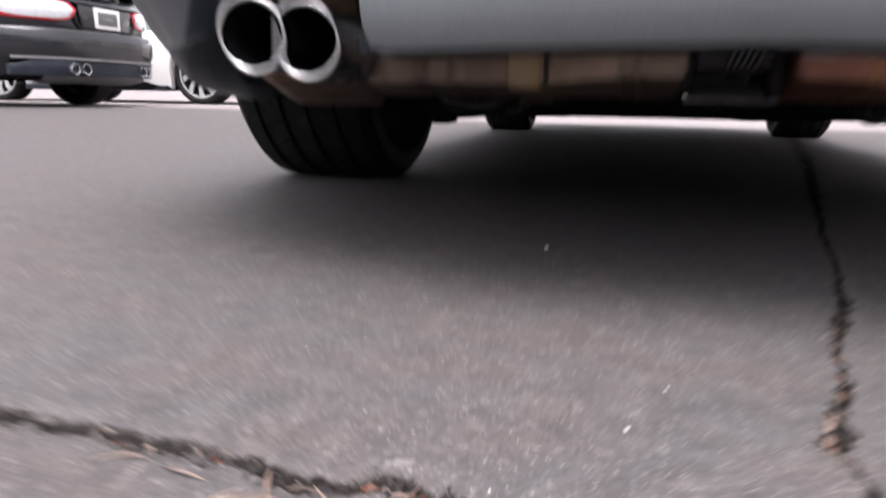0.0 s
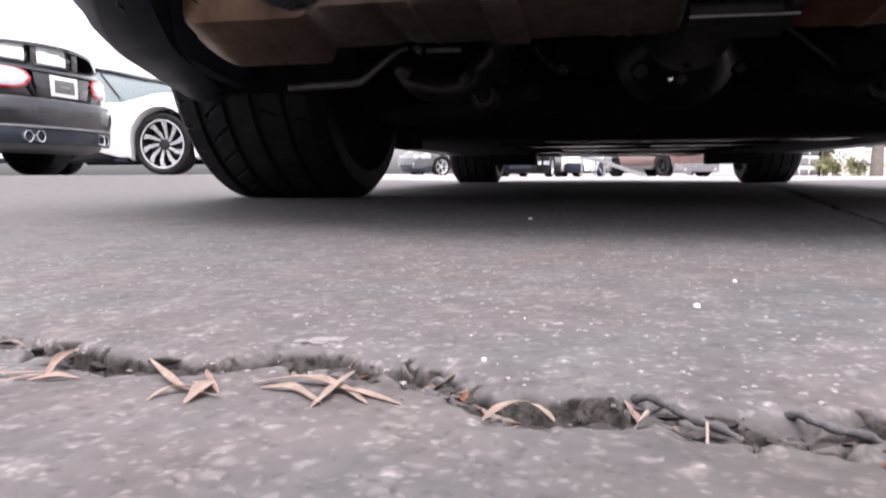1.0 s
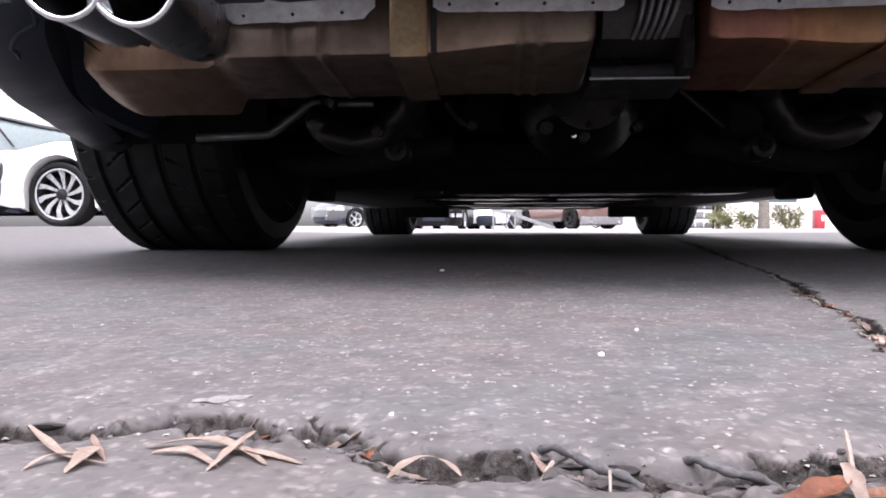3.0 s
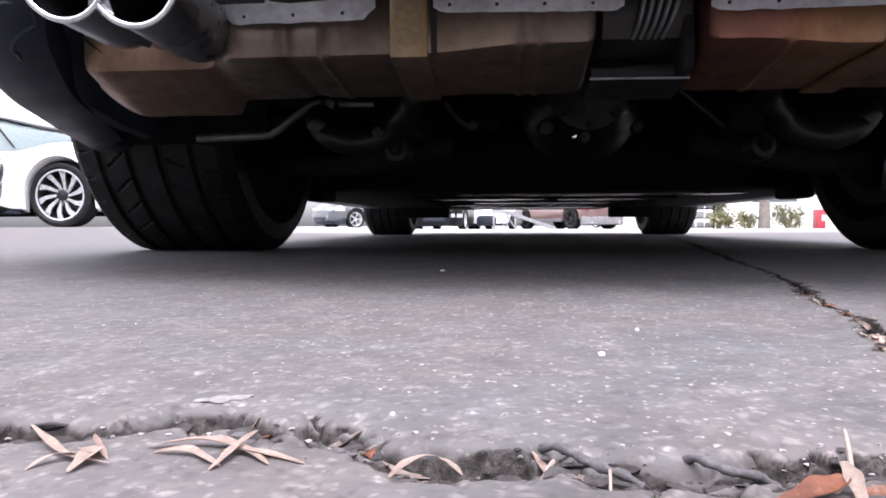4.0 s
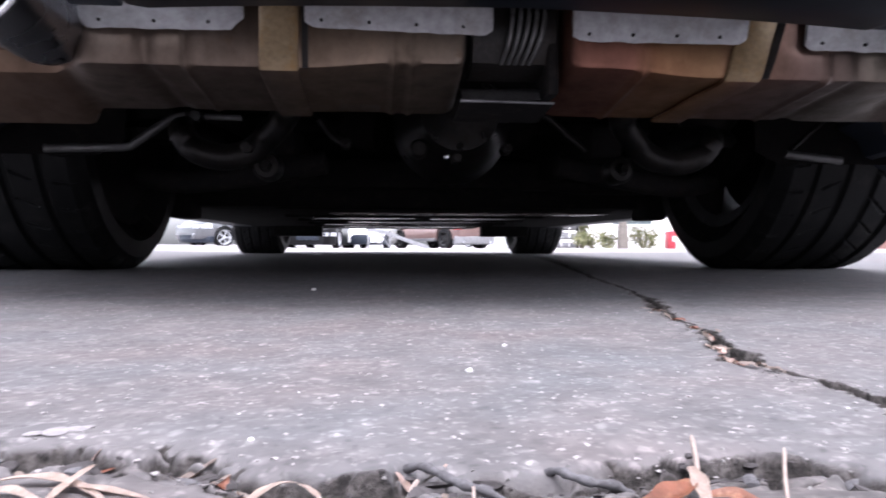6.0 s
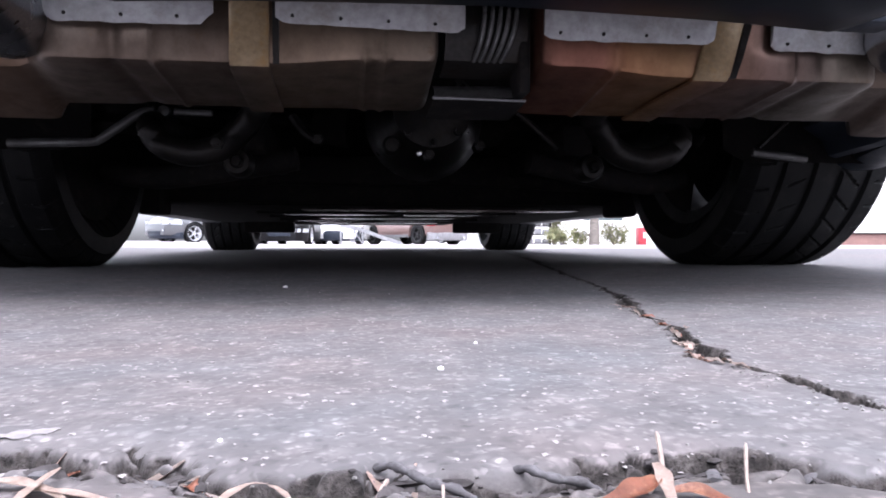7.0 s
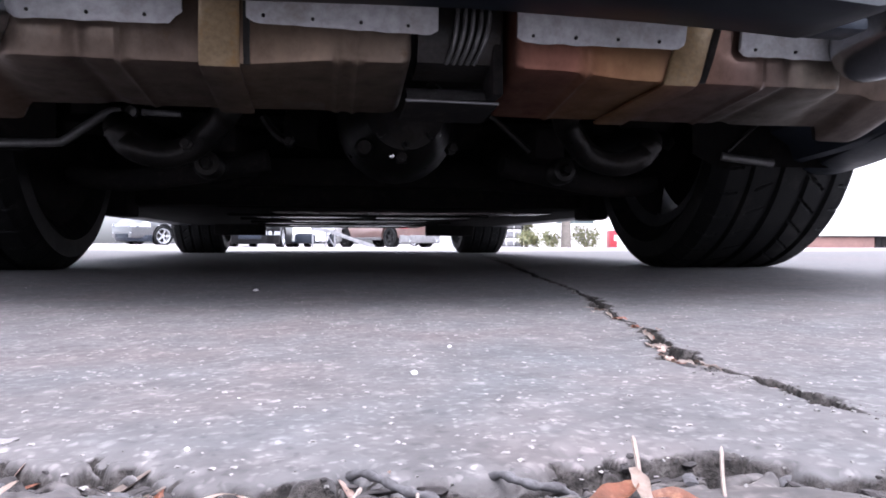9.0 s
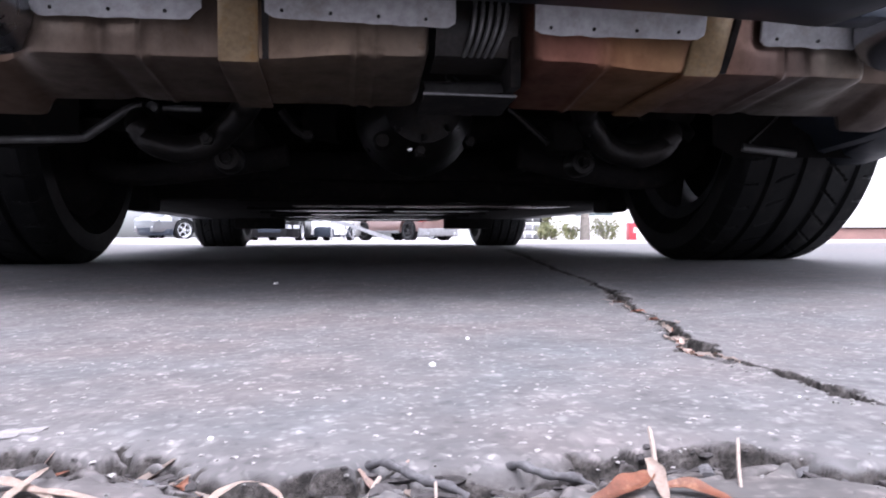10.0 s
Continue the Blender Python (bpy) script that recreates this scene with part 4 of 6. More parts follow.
# riveted shield plates hanging above the boxes
def shield(x0, x1, z_left, z_right, rivets, notch=0.0, lean0=0.0, lean1=0.0):
    """A thin plate; its bottom corners are rounded, and its ends lean by lean0 and lean1 towards the bottom."""
    bm = bmesh.new()
    n = 26
    rows = []
    for i in range(n + 1):
        t = i / n
        x = x0 + (x1 - x0) * t
        zb = z_left + (z_right - z_left) * t + 0.0012 * noise.noise((x * 60, 1, 2))
        zb += notch * (1.0 if t > 0.93 else 0.0)
        wav = 0.0018 * noise.noise((x * 35, 5, 2))
        zb += 0.005 * (max(0.0, 1 - t * n / 1.6) ** 2 + max(0.0, 1 - (1 - t) * n / 1.6) ** 2)
        lean = lean0 * (1 - t) + lean1 * t
        rows.append([(x - lean * 1.6, 1.102 + wav, 0.335), (x - lean * 0.1, 1.1045 + wav, zb + 0.004), (x, 1.107 + wav, zb), (x, 1.1085 + wav, zb + 0.001), (x - lean * 1.6, 1.1065 + wav, 0.335)])
    loft(bm, rows, True, True)
    plate = part("heat_shield", bm, SHIELD, coupe, "dull grey riveted aluminium shield")
    for k in range(rivets):
        x = x0 + (x1 - x0) * (k + 0.35) / rivets
        z = z_left + (z_right - z_left) * (k + 0.35) / rivets + 0.0065
        bm = bmesh.new()
        lathe(bm, [(0.0001, -0.0014), (0.0011, -0.0011), (0.0017, -0.0002), (0.0017, 0.004)], 10, centre=(x, 1.1035, z))
        part("rivet", bm, STEELDARK, plate)


shield(-0.386, -0.243, 0.2452, 0.2465, 3, 0.006, 0.006, 0.0)
shield(-0.188, -0.013, 0.2512, 0.2478, 4)
shield(0.064, 0.2365, 0.2452, 0.2462, 4, 0.0, 0.0, -0.006)
shield(0.297, 0.4325, 0.2432, 0.2425, 3, 0.0, -0.004, -0.006)

# bellows and bracket in the gap between the boxes
for k in range(5):
    x = 0.0116 + 0.0081 * k
    bm = bmesh.new()
    tube(bm, smooth_path([(x, 1.150, 0.335), (x, 1.137, 0.30), (x - 0.0008, 1.136, 0.272), (x - 0.0035 - 0.0006 * k, 1.143, 0.250), (x - 0.0075 - 0.0010 * k, 1.160, 0.236)], 6), 0.0023, 8)
    part("bellows_rib", bm, RIB, coupe, "ribbed grey flexible duct")
bm = bmesh.new()
loft(bm, [[(-0.026, y, z), (0.058, y, z), (0.058, y + 0.012, z + 0.006), (-0.026, y + 0.012, z + 0.006)] for y, z in ((1.160, 0.335), (1.146, 0.30), (1.145, 0.265), (1.160, 0.236), (1.195, 0.226))], True, True)
part("bellows_skin", bm, STEELDARK, coupe)
bm = bmesh.new()
loft(bm, [[(-0.034, y, z), (0.0635, y, z), (0.0635, y + 0.002, z - 0.003), (-0.034, y + 0.002, z - 0.003)] for y, z in ((1.1785, 0.2025), (1.20, 0.2005), (1.26, 0.197))], True, True)
part("centre_bracket", bm, UNDER, coupe)
bm = bmesh.new()
tube(bm, [(-0.0355, 1.178, 0.2016), (-0.014, 1.178, 0.2015), (-0.012, 1.178, 0.2015), (0.0635, 1.178, 0.2006)], [0.0018, 0.0018, 0.0014, 0.0016], 8)
part("bracket_edge", bm, GALV, coupe, "bare worn metal edge")
bm = bmesh.new()
box(bm, (0.0505, 1.150, 0.2035), (0.062, 1.25, 0.29), 0.003)
part("bracket_arm", bm, UNDER, coupe)

bm = bmesh.new()
loft(bm, [[(-0.033, y, z), (0.050, y, z + 0.002), (0.050, y + 0.003, z + 0.003), (-0.033, y + 0.003, z + 0.001)] for y, z in ((1.180, 0.2020), (1.184, 0.2090), (1.190, 0.2150), (1.205, 0.2190))], True, True)
part("bracket_plate", bm, RIB, coupe, "bare dusty grey bracket plate")
# short returns of the lower lip beside the tail pipes
for sx in (-1, 1):
    bm = bmesh.new()
    box(bm, (sx * 0.345 - 0.024, 1.012, 0.2445), (sx * 0.345 + 0.018, 1.046, 0.256), 0.003)
    part("lip_return", bm, SKIRT, coupe)

# underside: boot floor, bulkhead, floor pan, sills
bm = bmesh.new()
box(bm, (-0.66, 1.02, 0.335), (0.66, 2.36, 0.36), 0.008)
part("boot_floor", bm, UNDER, coupe)
bm = bmesh.new()
box(bm, (-0.60, 2.36, 0.152), (0.60, 2.40, 0.50), 0.01)
part("bulkhead", bm, UNDER, coupe)
bm = bmesh.new()
box(bm, (-0.80, 2.40, 0.150), (0.80, 4.28, 0.22), 0.012)
part("floor_pan", bm, UNDER, coupe)
bm = bmesh.new()
box(bm, (-0.40, 2.37, 0.147), (0.40, 4.25, 0.160), 0.008)
part("tunnel_tray", bm, UNDER, coupe)
bm = bmesh.new()
box(bm, (-0.5, 4.26, 0.160), (0.5, 5.2, 0.23), 0.012)
part("engine_tray", bm, UNDER, coupe)
for sx in (-1, 1):
    bm = bmesh.new()
    box(bm, (sx * 0.84 - 0.05, 2.42, 0.148), (sx * 0.84 + 0.05, 4.25, 0.25), 0.012)
    part("sill", bm, SKIRT, coupe)
    bm = bmesh.new()
    box(bm, (sx * 0.63 - 0.03, 2.30, 0.120), (sx * 0.63 + 0.03, 2.42, 0.24), 0.012)
    part("jacking_rail", bm, UNDER, coupe)
    bm = bmesh.new()
    box(bm, (sx * 0.545 - 0.125, 4.15, 0.096), (sx * 0.545 + 0.125, 4.24, 0.17), 0.008)
    part("air_deflector", bm, UNDER, coupe)
# dusty panels beneath the floor pan, with dark gaps and ribs between them
tray = new("undertray")
tray.parent = coupe
tray["label"] = "dusty aluminium panels under the floor"
for y0, y1, x0, x1, z in ((2.56, 2.70, -0.27, 0.58, 0.1452), (2.82, 3.02, -0.36, 0.02, 0.1440), (2.80, 3.06, 0.05, 0.40, 0.1436), (3.16, 3.42, -0.25, 0.30, 0.1428), (3.52, 3.74, -0.38, -0.04, 0.1440), (3.55, 3.72, 0.0, 0.36, 0.1446), (3.84, 4.14, -0.30, 0.33, 0.1432)):
    bm = bmesh.new()
    loft(bm, [[(x0 + 0.02 * q, y, z - 0.0012 * math.sin(math.pi * q)), (0.5 * (x0 + x1), y, z - 0.001 - 0.0016 * math.sin(math.pi * q)), (x1 - 0.02 * q, y, z + 0.0005), (x1 - 0.02 * q, y, z + 0.004), (x0 + 0.02 * q, y, z + 0.004)] for q, y in ((0.0, y0), (0.25, y0 + 0.25 * (y1 - y0)), (0.5, 0.5 * (y0 + y1)), (0.75, y0 + 0.75 * (y1 - y0)), (1.0, y1))], True, True)
    part("tray_panel", bm, TRAY, tray)
for y in (2.75, 3.10, 3.47, 3.79):
    bm = bmesh.new()
    box(bm, (-0.42, y - 0.022, 0.1395), (0.42, y + 0.022, 0.150), 0.004)
    part("tray_rib", bm, UNDER, tray)

# running gear
bm = bmesh.new()
lathe(bm, [(0.001, -0.17), (0.07, -0.165), (0.095, -0.10), (0.115, 0.0), (0.10, 0.09), (0.06, 0.17), (0.04, 0.26)], 24, centre=(0.02, 1.83, 0.285))
for k in range(8):
    a = 2 * math.pi * k / 8
    lathe(bm, [(0.0001, -0.180), (0.007, -0.180), (0.007, -0.16)], 6, centre=(0.02 + 0.062 * math.cos(a), 1.83, 0.285 + 0.062 * math.sin(a)))
part("differential", bm, STEELDARK, coupe)
bm = bmesh.new()
lathe(bm, [(0.0001, -0.004), (0.005, -0.003), (0.006, 0.002), (0.006, 0.02)], 6, centre=(-0.0024, 1.68, 0.2077))
part("drain_plug", bm, CHROME, coupe, "bright bare metal drain plug")
bm = bmesh.new()
lathe(bm, [(0.0001, -0.002), (0.012, -0.002), (0.017, 0.006), (0.017, 0.03)], 12, centre=(-0.050, 1.685, 0.2212))
part("filler_plug", bm, STEELDARK, coupe)
for sx in (-1, 1):
    bm = bmesh.new()
    tube(bm, [(sx * 0.12, 1.93, 0.29), (sx * 0.19, 1.95, 0.30), (sx * 0.20, 1.95, 0.30), (sx * 0.48, 1.98, 0.315), (sx * 0.50, 1.98, 0.315), (sx * 0.60, 2.0, 0.325)], [0.045, 0.04, 0.016, 0.016, 0.042, 0.042], 16)
    part("half_shaft", bm, UNDER, coupe)
    bm = bmesh.new()
    tube(bm, smooth_path([(sx * 0.22, 1.78, 0.205), (sx * 0.36, 1.80, 0.182), (sx * 0.50, 1.86, 0.172), (sx * 0.60, 1.93, 0.19)], 4), 0.022, 10)
    tube(bm, smooth_path([(sx * 0.25, 2.20, 0.215), (sx * 0.40, 2.15, 0.195), (sx * 0.60, 2.02, 0.19)], 4), 0.020, 10)
    part("control_arm", bm, UNDER, coupe)
    bm = bmesh.new()
    if sx < 0:
        tube(bm, [(-0.64, 1.60, 0.2012), (-0.525, 1.60, 0.2047), (-0.512, 1.60, 0.2060), (-0.503, 1.60, 0.2115), (-0.452, 1.60, 0.2490), (-0.440, 1.60, 0.2540), (-0.425, 1.60, 0.2560)], 0.0072, 10)
    else:
        tube(bm, [(0.675, 1.60, 0.1985), (0.582, 1.60, 0.2070), (0.574, 1.60, 0.2090)], 0.0075, 10)
    part("anti_roll_bar", bm, RIB, coupe)
    bm = bmesh.new()
    if sx < 0:
        tube(bm, [(-0.396, 1.60, 0.2550), (-0.338, 1.60, 0.2537)], 0.0055, 8)
        lathe(bm, [(0.0001, -0.010), (0.009, -0.008), (0.010, 0.004), (0.006, 0.01)], 8, centre=(-0.411, 1.60, 0.2545))
    else:
        tube(bm, [(0.646, 1.60, 0.2690), (0.600, 1.60, 0.2290), (0.586, 1.60, 0.2170)], 0.0038, 8)
    part("drop_link", bm, STEELDARK if sx > 0 else RIB, coupe)
    # exhaust pipe sweeping from the box down into a bend and forward
    bm = bmesh.new()
    tube(bm, smooth_path([(sx * 0.235, 1.27, 0.250), (sx * 0.252, 1.50, 0.2530), (sx * 0.289, 1.55, 0.2180), (sx * 0.322, 1.56, 0.1935), (sx * 0.367, 1.56, 0.1860), (sx * 0.408, 1.56, 0.2020), (sx * 0.425, 1.60, 0.235), (sx * 0.42, 1.95, 0.26), (sx * 0.30, 2.30, 0.22)], 6), 0.0205, 16)
    part("exhaust_pipe", bm, STEELDARK, coupe)
    bm = bmesh.new()
    if sx > 0:
        tube(bm, [(0.155, 1.60, 0.266), (0.164, 1.60, 0.2597), (0.218, 1.60, 0.2137), (0.224, 1.602, 0.209)], 0.0050, 8)
    else:
        tube(bm, smooth_path([(-0.222, 1.68, 0.268), (-0.210, 1.68, 0.250), (-0.192, 1.68, 0.232), (-0.172, 1.68, 0.227)], 4), 0.0075, 8)
    part("link_rod", bm, STEELDARK, coupe)
    bm = bmesh.new()
    lathe(bm, [(0.0001, -0.020), (0.010, -0.020), (0.012, -0.024), (0.020, -0.022), (0.025, -0.010), (0.025, 0.02), (0.008, 0.032)], 18, centre=(sx * 0.313, 1.70, 0.187))
    lathe(bm, [(0.0001, -0.038), (0.008, -0.038), (0.008, -0.02)], 6, centre=(sx * 0.313, 1.70, 0.187))
    part("arm_bush", bm, STEELDARK, coupe)
    bm = bmesh.new()
    lathe(bm, [(0.045, z_) if k % 2 == 0 else (0.058, z_) for k, z_ in enumerate(np.linspace(0.25, 0.55, 17))], 16, "z", (sx * 0.56, 1.86, 0))
    part("coil_spring", bm, STEELDARK, coupe)
for lo, hi in (((-0.36, 1.74, 0.325), (0.36, 1.80, 0.36)), ((-0.34, 2.17, 0.19), (0.34, 2.24, 0.26)), ((-0.33, 1.72, 0.21), (-0.27, 2.22, 0.27)), ((0.27, 1.72, 0.21), (0.33, 2.22, 0.27))):
    bm = bmesh.new()
    box(bm, lo, hi, 0.012)
    part("subframe_beam", bm, UNDER, coupe)
bm = bmesh.new()
tube(bm, [(0.02, 2.05, 0.28), (0.02, 2.5, 0.25), (0.02, 3.2, 0.24)], 0.035, 12)
part("driveshaft", bm, STEELDARK, coupe)
for x, y, z in ((-0.178, 1.67, 0.2265), (0.105, 1.68, 0.222), (-0.318, 1.53, 0.1985), (0.015, 1.68, 0.2046)):
    bm = bmesh.new()
    lathe(bm, [(0.0001, -0.012), (0.006, -0.012), (0.006, -0.006), (0.010, -0.004), (0.010, 0.03)], 6, centre=(x, y, z))
    part("bolt_head", bm, STEELDARK, coupe)


# where the other vehicles stand: rear axle x, y and heading
SALOON = (-5.43, 5.60, 0)
SPORT = (-4.80, 8.40, 0)
SILVER = (-3.86, 26.4, 135)
DARKCAR = (-1.95, 26.9, 172)
WHITECAR = (-0.05, 29.0, 168)
CROSS = (2.86, 25.5, 33)
GREYCAR = (8.6, 47.0, 60)
RAMP = (-0.50, 20.0, 0)


# ---- other parked vehicles ----
def small_wheels(car, p, w, R, W, rim_r, mat, spokes=10, twist=0.25, two_tone=False):
    msh = tyre_mesh("tyre", R, W, rim_r, False, 64)
    msh.materials.append(RUBBER)
    msh.shade_smooth()
    msh.set_sharp_from_angle(angle=radians(35))
    for s in (0.0, p["wb"]):
        for side in (-1, 1):
            wheel(car, s, side * (w - W * 0.5 - 0.005), R - 0.006, R, W, rim_r, mat, side > 0, msh, spokes, twist, two_tone)


def spot(x, y, heading):
    """Where a vehicle stands: its rear axle, and the way it faces in degrees from the lot's far side."""
    return pose(x, y, height(x, y), 0, 0, 90 + heading)


# black saloon with a rear wing, its tail to the lot
p = sedan_params(0.86, 2.80, 0.9, 0.92, 0.885, 0.86, 1.24, 0.22, 0.365, 0.62)
p["half"] = ((-0.86, 0.40), (-0.80, 0.55), (-0.72, 0.66), (-0.58, 0.77), (-0.40, 0.86), (0, 0.92), (2.8, 0.91), (3.2, 0.86), (3.6, 0.72), (3.7, 0.55))
saloon = thing("saloon", spot(SALOON[0], SALOON[1], 90 + SALOON[2]), "glossy dark metallic saloon with a rear wing and quad tail pipes", "car")
shell(saloon, p, SALOONPAINT)
underside(saloon, p, 0.24)
small_wheels(saloon, p, 0.90, 0.335, 0.25, 0.235, DARKALLOY)
# wing on two posts, its ends swept down
bm = bmesh.new()
rows = []
for t in np.linspace(-1, 1, 25):
    y = 0.70 * t
    s = -0.97 + 0.22 * t * t
    z = 1.050 - 0.030 * t * t - 0.045 * float(step01(abs(t), 0.70, 1.0))
    th = 0.026 + 0.024 * float(step01(abs(t), 0.60, 0.90))
    rows.append([(s, y, z), (s + 0.05, y, z + 0.016), (s + 0.20, y, z + 0.006), (s + 0.20, y, z - th), (s + 0.05, y, z - th - 0.006), (s, y, z - th)])
loft(bm, rows, True, True)
wing = part("rear_wing", bm, BLACKPAINT, saloon, "gloss black rear wing on two posts")
for y, s in ((-0.225, -0.92), (0.225, -0.92)):
    bm = bmesh.new()
    box(bm, (s, y - 0.035, 0.87), (s + 0.07, y + 0.035, 1.035), 0.015)
    part("wing_post", bm, BLACKPAINT, wing)
# tail skin in bands: boot lid, plate panel, bumper; each wraps round the corners
def tail_in(y):
    """How far forward the tail's outline lies, away from the middle."""
    return float(np.interp(abs(y), (0, 0.2, 0.35, 0.5, 0.6, 0.7, 0.78, 0.84, 0.875, 0.89), (0, 0.004, 0.018, 0.055, 0.10, 0.17, 0.26, 0.38, 0.52, 0.66)))


def tail_band(name, prof, mat, parent, y0=-0.89, y1=0.89, label="", n=45, pinch=0.0):
    bm = bmesh.new()
    rows = []
    for y in np.linspace(y0, y1, n):
        u = abs((2 * y - y0 - y1) / (y1 - y0))
        k = 1 - pinch * (1 - math.sqrt(max(0.0, 1 - u ** 3)))
        zc = 0.5 * (prof[0][1] + prof[-1][1]) + 0.03 * pinch * (1 - abs(y) / 0.6)
        rows.append([(s + tail_in(y), y * (w if abs(y) > 0.5 else 1 - (1 - w) * (abs(y) / 0.5)), zc + (z - zc) * k if pinch else z) for s, z, w in prof])
    loft(bm, rows)
    return part(name, bm, mat, parent, label, 50)


lid = tail_band("boot_lid", ((-0.58, 0.945, 0.93), (-0.74, 0.940, 0.94), (-0.82, 0.928, 0.955), (-0.88, 0.908, 0.965), (-0.93, 0.882, 0.97), (-0.966, 0.857, 0.98), (-0.990, 0.838, 0.985), (-0.994, 0.828, 0.985), (-0.955, 0.820, 0.98)), SALOONPAINT, saloon)
tail_band("tail_panel", ((-0.950, 0.830, 0.98), (-0.958, 0.815, 0.985), (-0.975, 0.73, 0.99), (-0.975, 0.64, 0.99), (-0.960, 0.612, 0.985), (-0.92, 0.606, 0.98)), SALOONPAINT, saloon)
tail_band("rear_bumper", ((-0.94, 0.622, 0.98), (-1.005, 0.618, 0.99), (-1.045, 0.604, 1.0), (-1.062, 0.580, 1.0), (-1.070, 0.53, 1.0), (-1.066, 0.46, 1.0), (-1.050, 0.40, 0.99), (-1.030, 0.375, 0.98), (-1.0, 0.368, 0.97)), SALOONPAINT, saloon)
# the bumper's lower highlight, modelled as a thin pale strip
tail_band("bumper_highlight", ((-1.040, 0.392, 0.99), (-1.056, 0.388, 0.995), (-1.056, 0.376, 0.995), (-1.038, 0.370, 0.985)), GALV, saloon, -0.80, 0.80, "thin pale strip standing for the highlight along the diffuser edge")
for sy in (-1, 1):
    lamp = tail_band("tail_lamp", ((-0.965, 0.840, 0.99), (-0.990, 0.832, 1.0), (-1.000, 0.79, 1.0), (-1.000, 0.72, 1.0), (-0.992, 0.672, 1.0), (-0.965, 0.664, 0.99)), REDLENS, saloon, *sorted((sy * 0.34, sy * 0.85)), "red tail lamp with a clear middle", 17, 0.8)
    tail_band("clear_segment", ((-0.996, 0.822, 1.005), (-1.008, 0.80, 1.006), (-1.009, 0.715, 1.006), (-0.998, 0.685, 1.005)), CLEARLENS, lamp, *sorted((sy * 0.37, sy * 0.82)), "", 15, 0.8)
    for k in (0, 1):
        bm = bmesh.new()
        yy, ss = sy * (0.345 + 0.092 * k), -1.05 + 0.030 * k
        lathe(bm, [(0.040, 0.12), (0.045, 0.0), (0.044, -0.004), (0.039, -0.002), (0.038, 0.08), (0.001, 0.081)], 20, "x", (ss, yy, 0.305))
        part("tail_pipe", bm, CHROME, saloon, "chrome tail pipe")
bm = bmesh.new()
rows = []
for t in np.linspace(-1, 1, 25):
    y = 0.80 * t
    s = float(np.interp(abs(y), (0, 0.5, 0.6, 0.7, 0.8), (-1.03, -0.985, -0.93, -0.86, -0.74)))
    top = 0.385 - 0.06 * float(step01(abs(t), 0.80, 1.0))
    rows.append([(s, y, 0.25), (s - 0.012, y, 0.30), (s - 0.016, y, top - 0.02), (s, y, top), (s + 0.03, y, top), (s + 0.03, y, 0.25)])
loft(bm, rows, True, True)
part("diffuser", bm, SKIRT, saloon)
bm = bmesh.new()
loft(bm, [[(s_ + 0.10 * (y / 0.6) ** 4, y, z) for y in np.linspace(-0.60, 0.60, 15)] for s_, z in ((-0.95, 0.262), (-0.96, 0.248), (-0.93, 0.215), (-0.80, 0.190), (-0.60, 0.185))])
part("valance", bm, TRIM, saloon, "dusty grey plastic under-tail valance")
bm = bmesh.new()
loft(bm, [[(-0.978, -w_, z), (-0.984 - 0.010 * k, -w_ + 0.02, z), (-0.984 - 0.010 * k, w_ - 0.02, z), (-0.978, w_, z)] for z, w_, k in ((0.632, 0.27, 0.6), (0.645, 0.285, 0.9), (0.72, 0.30, 0.6), (0.800, 0.315, 0.0), (0.812, 0.31, -0.3))])
part("plate_recess", bm, SALOONPAINT, saloon)
bm = bmesh.new()
tube(bm, [(-0.975, -0.33, 0.818), (-0.985, -0.25, 0.822), (-0.988, 0.0, 0.823), (-0.985, 0.25, 0.822), (-0.975, 0.33, 0.818)], 0.008, 6)
tube(bm, smooth_path([(-0.965, -0.36, 0.78), (-0.975, -0.33, 0.66), (-0.985, -0.24, 0.618), (-0.992, 0.0, 0.612), (-0.985, 0.24, 0.618), (-0.975, 0.33, 0.66), (-0.965, 0.36, 0.78)], 5), 0.010, 6)
part("panel_seam", bm, UNDER, saloon)
bm = bmesh.new()
box(bm, (-0.998, -0.150, 0.640), (-0.978, 0.150, 0.805), 0.004)
plate = part("number_plate", bm, WHITEPAINT, saloon, "dealer plate in a pale frame, unreadable")
bm = bmesh.new()
box(bm, (-1.002, -0.112, 0.668), (-0.996, 0.112, 0.775), 0.002)
part("plate_face", bm, TRIM, plate)
bm = bmesh.new()
box(bm, (-1.005, -0.055, 0.715), (-1.0015, 0.055, 0.728), 0.001)
part("plate_bar", bm, GALV, plate)

# white low coupe beside it, showing its side
p = sedan_params(0.95, 2.80, 0.95, 0.96, 0.90, 0.78, 1.27, 0.16, 0.385, 0.86)
p["cabin"] = ((-0.55, 0.89), (0.3, 1.10), (0.9, 1.24), (1.4, 1.26), (2.3, 0.85))
p["top"] = ((-0.95, 0.80), (-0.85, 0.90), (-0.3, 0.93), (0.1, 0.93), (0.5, 0.845), (1.5, 0.83), (2.5, 0.80), (3.2, 0.72), (3.75, 0.5))
sport = thing("sports_car", spot(SPORT[0], SPORT[1], 90 + SPORT[2]), "glossy white low sports car with two-tone turbine wheels", "car")
shell(sport, p, WHITEPAINT, roof_mat=BLACKPAINT)
underside(sport, p, 0.2)
small_wheels(sport, p, 0.945, 0.345, 0.25, 0.268, ALLOY, 10, 0.20, True)
